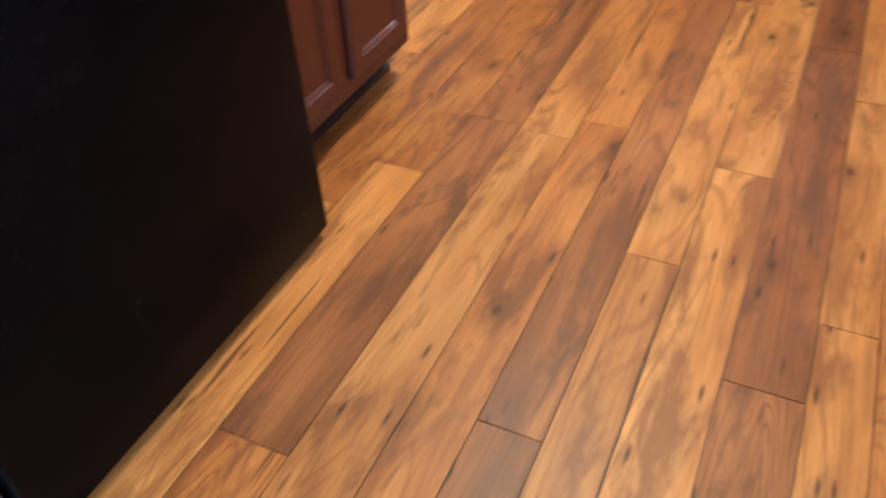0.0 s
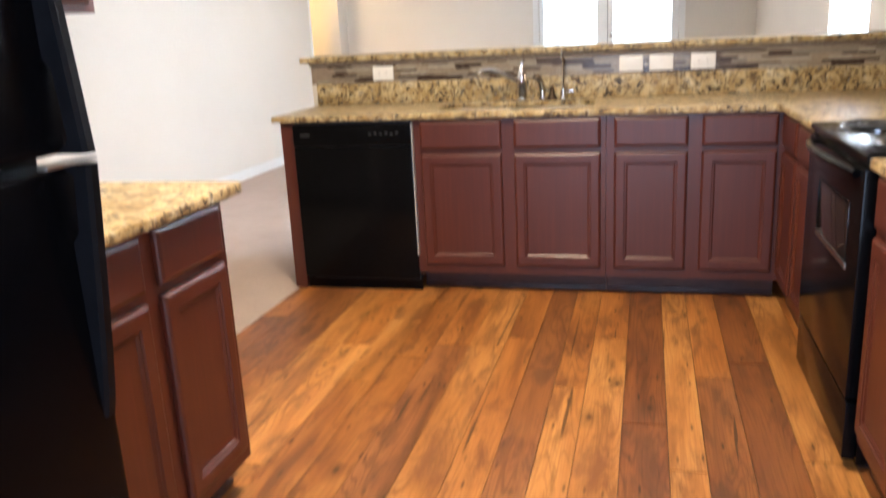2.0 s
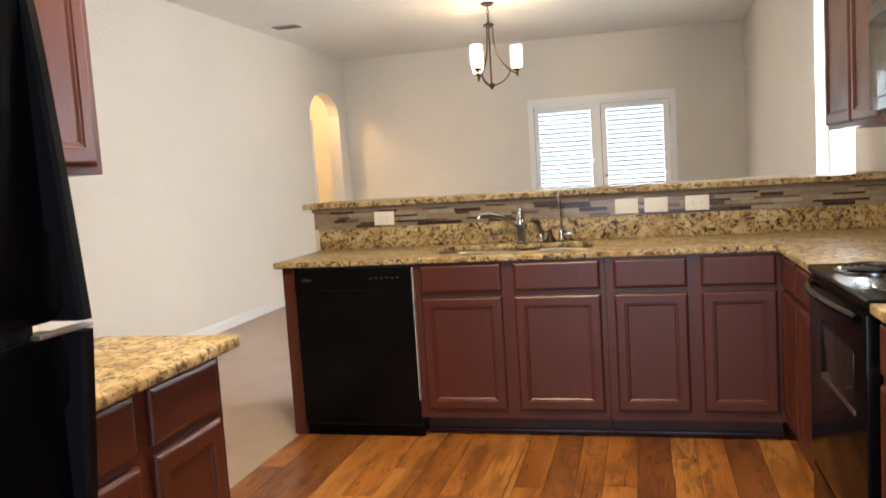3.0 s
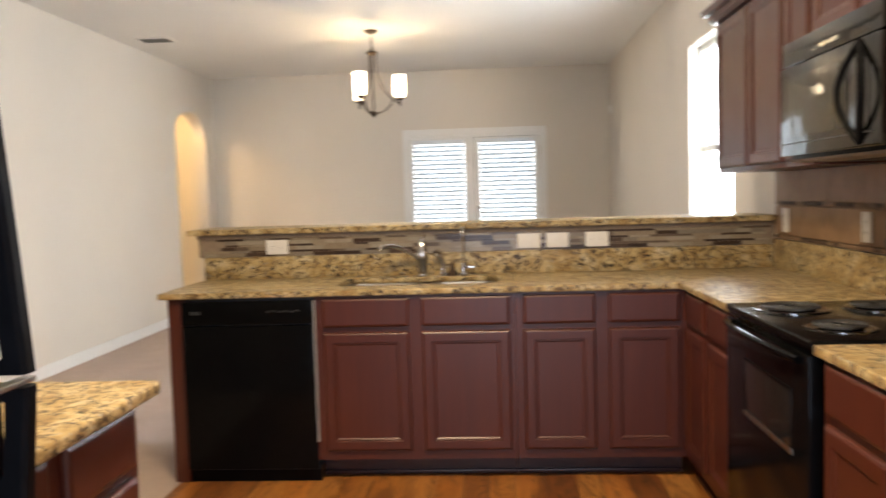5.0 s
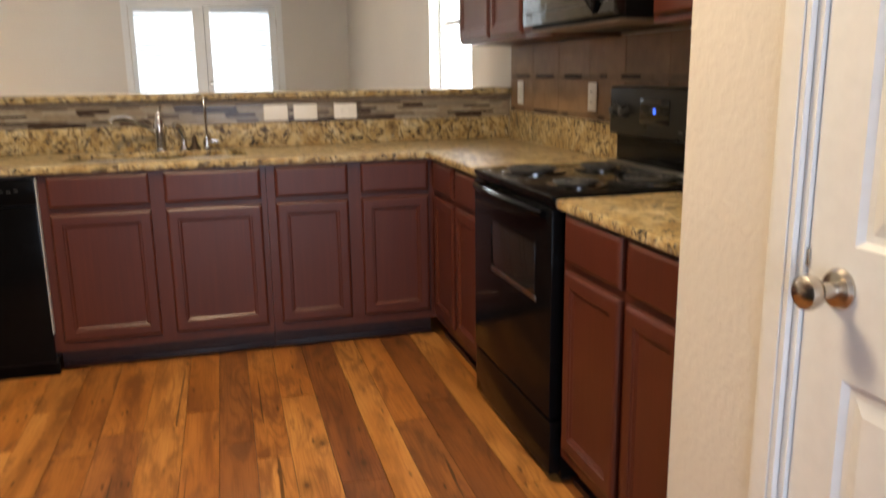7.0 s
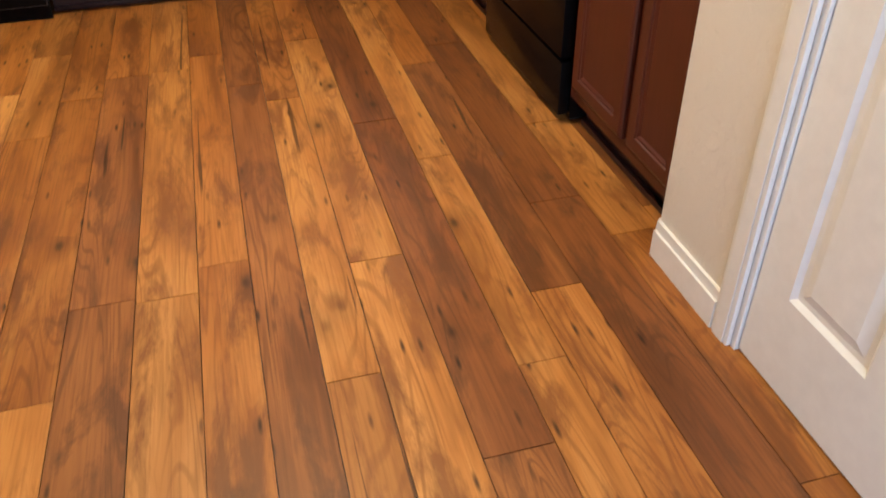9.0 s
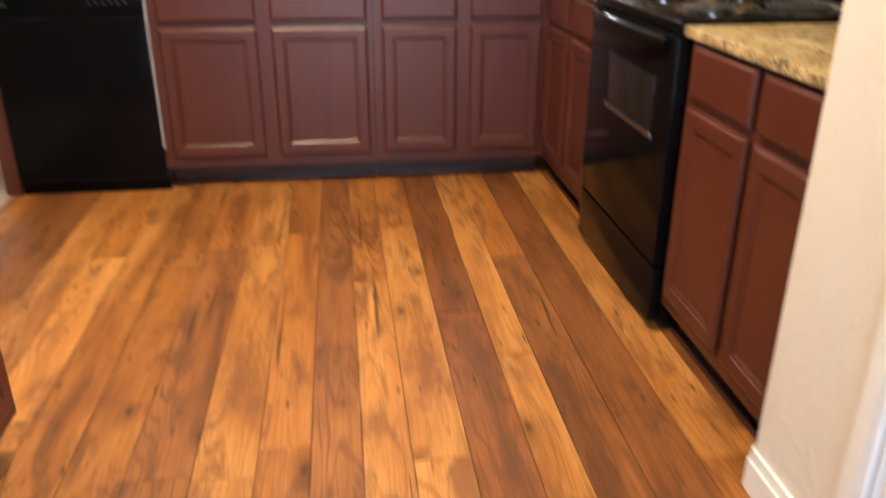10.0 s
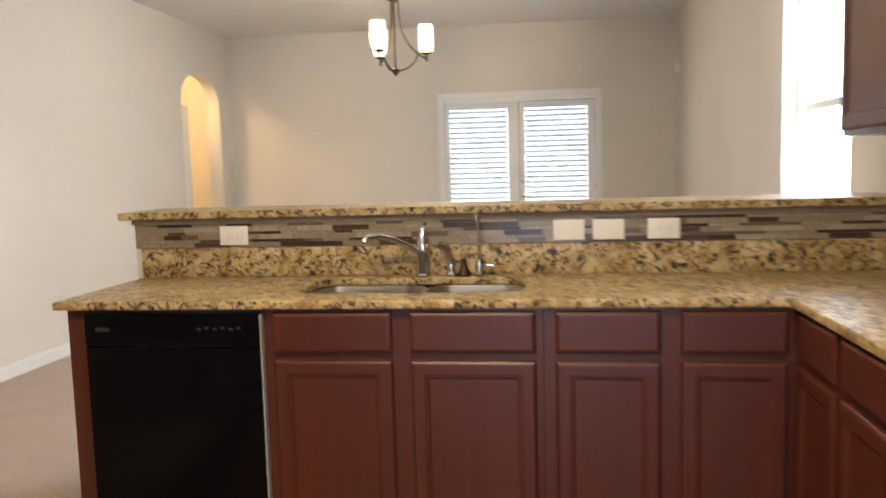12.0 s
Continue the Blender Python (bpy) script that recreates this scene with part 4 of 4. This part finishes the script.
vent = thing("ceiling_vent", at((-4.02, 3.86, H)), "grey metal ceiling air vent", "vent")
part("frame", joined(slab(-0.16, -0.11, -0.010, 0.16, -0.085, 0), slab(-0.16, 0.085, -0.010, 0.16, 0.11, 0), slab(-0.16, -0.085, -0.010, -0.135, 0.085, 0), slab(0.135, -0.085, -0.010, 0.16, 0.085, 0)), M_PLATE, vent)
part("backing", slab(-0.135, -0.085, -0.003, 0.135, 0.085, 0), M_VENT, vent)
for i in range(8):
    part("slat", shifted(slab(-0.135, -0.011, -0.001, 0.135, 0.011, 0.001), at((0, -0.075 + 0.0215 * i, -0.008)) @ pose(0, 0, 0, 40)), M_VENT, vent)

sensor = thing("wall_sensor", at((RX, 6.15, 2.32)) @ WESTWARD, "small white alarm sensor high on the wall", "sensor")
part("case", slab(-0.03, -0.035, -0.045, 0.03, -0.0005, 0.045, 0.008), M_PLATE, sensor)


# ---- outlets ----
def outlet(m, label, kind):
    o = thing("wall_outlet", m, label, "outlet", "white outlet plates")
    part("plate", slab(-0.060, -0.006, -0.039, 0.060, 0, 0.039, 0.003), M_PLATE, o)
    if kind == "socket":
        for s in (-0.021, 0.021):
            f = part("receptacle", shifted(lathe([(0.0165, 0), (0.0165, 0.0025), (0.015, 0.003)], 18), at((s, -0.006, 0)) @ pose(0, 0, 0, 90)), M_PLATE, o)
            part("slot", joined(slab(s - 0.004, -0.0098, 0.004, s + 0.004, -0.0088, 0.0055), slab(s - 0.004, -0.0098, -0.0055, s + 0.004, -0.0088, -0.004)), M_SLOT, f)
    else:
        part("switch", slab(-0.012, -0.012, -0.005, 0.004, -0.006, 0.005, 0.002), M_PLATE, o)
    return o


for x, kind, label in ((-2.035, "socket", "white double outlet in the mosaic splashback"), (-0.678, "switch", "white switch plate in the mosaic splashback"),
                       (-0.527, "switch", "white switch plate in the mosaic splashback"), (-0.320, "socket", "white double outlet in the mosaic splashback")):
    outlet(at((x, 0.586, 1.085)), label, kind)
for y in (0.41, -0.45):
    outlet(at((RX - 0.017, y, 1.165)) @ WESTWARD @ pose(0, 0, 0, 0, 90, 0), "white outlet upright in the tan tile", "socket")


# ---- wall tiles ----
back = structure("tile_backing", slab(RX - 0.007, -2.197, 1.067, RX - 0.0015, 0.575, 1.409), M_TILEGROUT, "tan tiled splashback on the range wall", "splashback")
tile_me = {}
def piece(name, mesh_key, parent, x, y, z, sx, sy, sz, material, cache):
    """A bevelled block scaled to size; alike pieces share one mesh."""
    if mesh_key not in cache:
        cache[mesh_key] = mesh_of(name, slab(-0.5 * sx, -0.5 * sy, -0.5 * sz, 0.5 * sx, 0.5 * sy, 0.5 * sz), material, False)
    ob = new(name, cache[mesh_key])
    ob.location, ob.parent = (x, y, z), parent
    return ob


for z, h in ((1.163, 0.140), (1.334, 0.146)):
    y = 0.574
    while y > -2.19:
        ln = min(0.325, y + 2.195)
        piece("tile", ("t", round(h, 3), round(ln, 3)), back, RX - 0.0105, y - ln / 2, z, 0.007, ln - 0.004, h, M_TILE, tile_me)
        y -= ln
rnd = random.Random(4)
for z in (1.079, 1.250):
    y = 0.572
    while y > -2.15:
        ln = rnd.choice((0.06, 0.09, 0.13))
        piece("mosaic_tile", ("m", ln), back, RX - 0.0115, y - ln / 2, z, 0.009, ln - 0.003, 0.016, M_ACCENT, tile_me)
        y -= ln

splash = structure("mosaic_backing", slab(-2.470, 0.592, 1.036, RX - 0.012, 0.5985, 1.134), M_GROUT, "brown and beige strip mosaic splashback", "splashback")
z = 1.0375
for k, h in enumerate((0.019, 0.0105, 0.019, 0.0105, 0.019, 0.0105)):
    x = -2.468 + rnd.uniform(-0.06, 0.0)
    while x < RX - 0.03:
        ln = rnd.choice((0.075, 0.11, 0.15, 0.15))
        if x >= -2.469 and x + ln < RX - 0.014:
            piece("mosaic_tile", ("s", ln, h), splash, x + ln / 2, 0.590 + rnd.uniform(-0.001, 0.001), z + h / 2, ln - 0.002, 0.007, h, M_MOSAIC, tile_me)
        x += ln
    z += h + 0.0013


# ---- floor planks: rows across x, each with its joints along y and its tones ----
ROWS = [
    (-2.392, "ABAB", (-0.45, -1.50, -2.9)), (-2.265, "BBAB", (-0.95, -2.2, -3.4)), (-2.135, "BALB", (-1.05, -1.75, -2.8)), (-2.005, "LLAB", (-0.75, -1.9, -3.0)),
    (-1.872, "ALAB", (-0.74, -1.75, -3.1)), (-1.735, "LLAL", (-0.42, -1.10, -2.5)), (-1.595, "AALA", (-0.85, -2.31, -3.5)), (-1.455, "ABBA", (-0.70, -2.02, -3.15)),
    (-1.305, "LLLA", (-0.693, -2.036, -3.3)), (-1.160, "AAAB", (-0.585, -1.937, -3.2)), (-1.035, "BBBB", (-0.9, -2.95, -3.8)), (-0.912, "ALLA", (-1.05, -2.415, -3.6)),
    (-0.795, "ALLA", (-0.54, -2.025, -3.3)), (-0.657, "DDBA", (-1.3, -2.69, -3.7)), (-0.512, "LLLL", (-0.207, -1.58, -2.478)), (-0.402, "ABAB", (-0.90, -2.257, -3.4)),
    (-0.272, "DDDB", (-0.75, -1.9, -3.1)), (-0.124, "LLAA", (-1.465, -2.1, -2.9)), (0.018, "ABAB", (-1.45, -2.0, -3.2)), (0.150, "BABA", (-0.9, -1.8, -3.2)),
]
plank_me = {}
for (x0, tones, joints), nxt in zip(ROWS, [r[0] for r in ROWS[1:]] + [0.28]):
    ys = [0.62, *joints, -4.45 + 0.4 * math.sin(7.0 * x0), -5.33]
    for i, (ya, yb) in enumerate(zip(ys, ys[1:])):
        t = tones[i % len(tones)]
        w, ln = nxt - x0 - 0.0022, ya - yb - 0.0024
        me = plank_me.get(t)
        if me is None:
            me = plank_me[t] = mesh_of("plank", slab(-0.5, -0.5, -0.5, 0.5, 0.5, 0.5), WOOD[t], False)
        p = new("plank", me)
        p.parent = floor
        p.location, p.scale = ((x0 + nxt) / 2, (ya + yb) / 2, -0.0055 + rnd.uniform(-0.0004, 0.0004)), (w, ln, 0.011)

# bright overcast distance outside the windows
structure("backdrop", slab(-6.0, FAR + 4.0, -0.15, 4.0, FAR + 4.05, 5.0), M_BACKDROP, "bright hazy daylight beyond the patio doors", "backdrop")
structure("backdrop", slab(RX + 4.0, -3.0, -0.15, RX + 4.05, FAR + 3.9, 6.0), M_BACKDROP, "bright hazy daylight beyond the window", "backdrop")
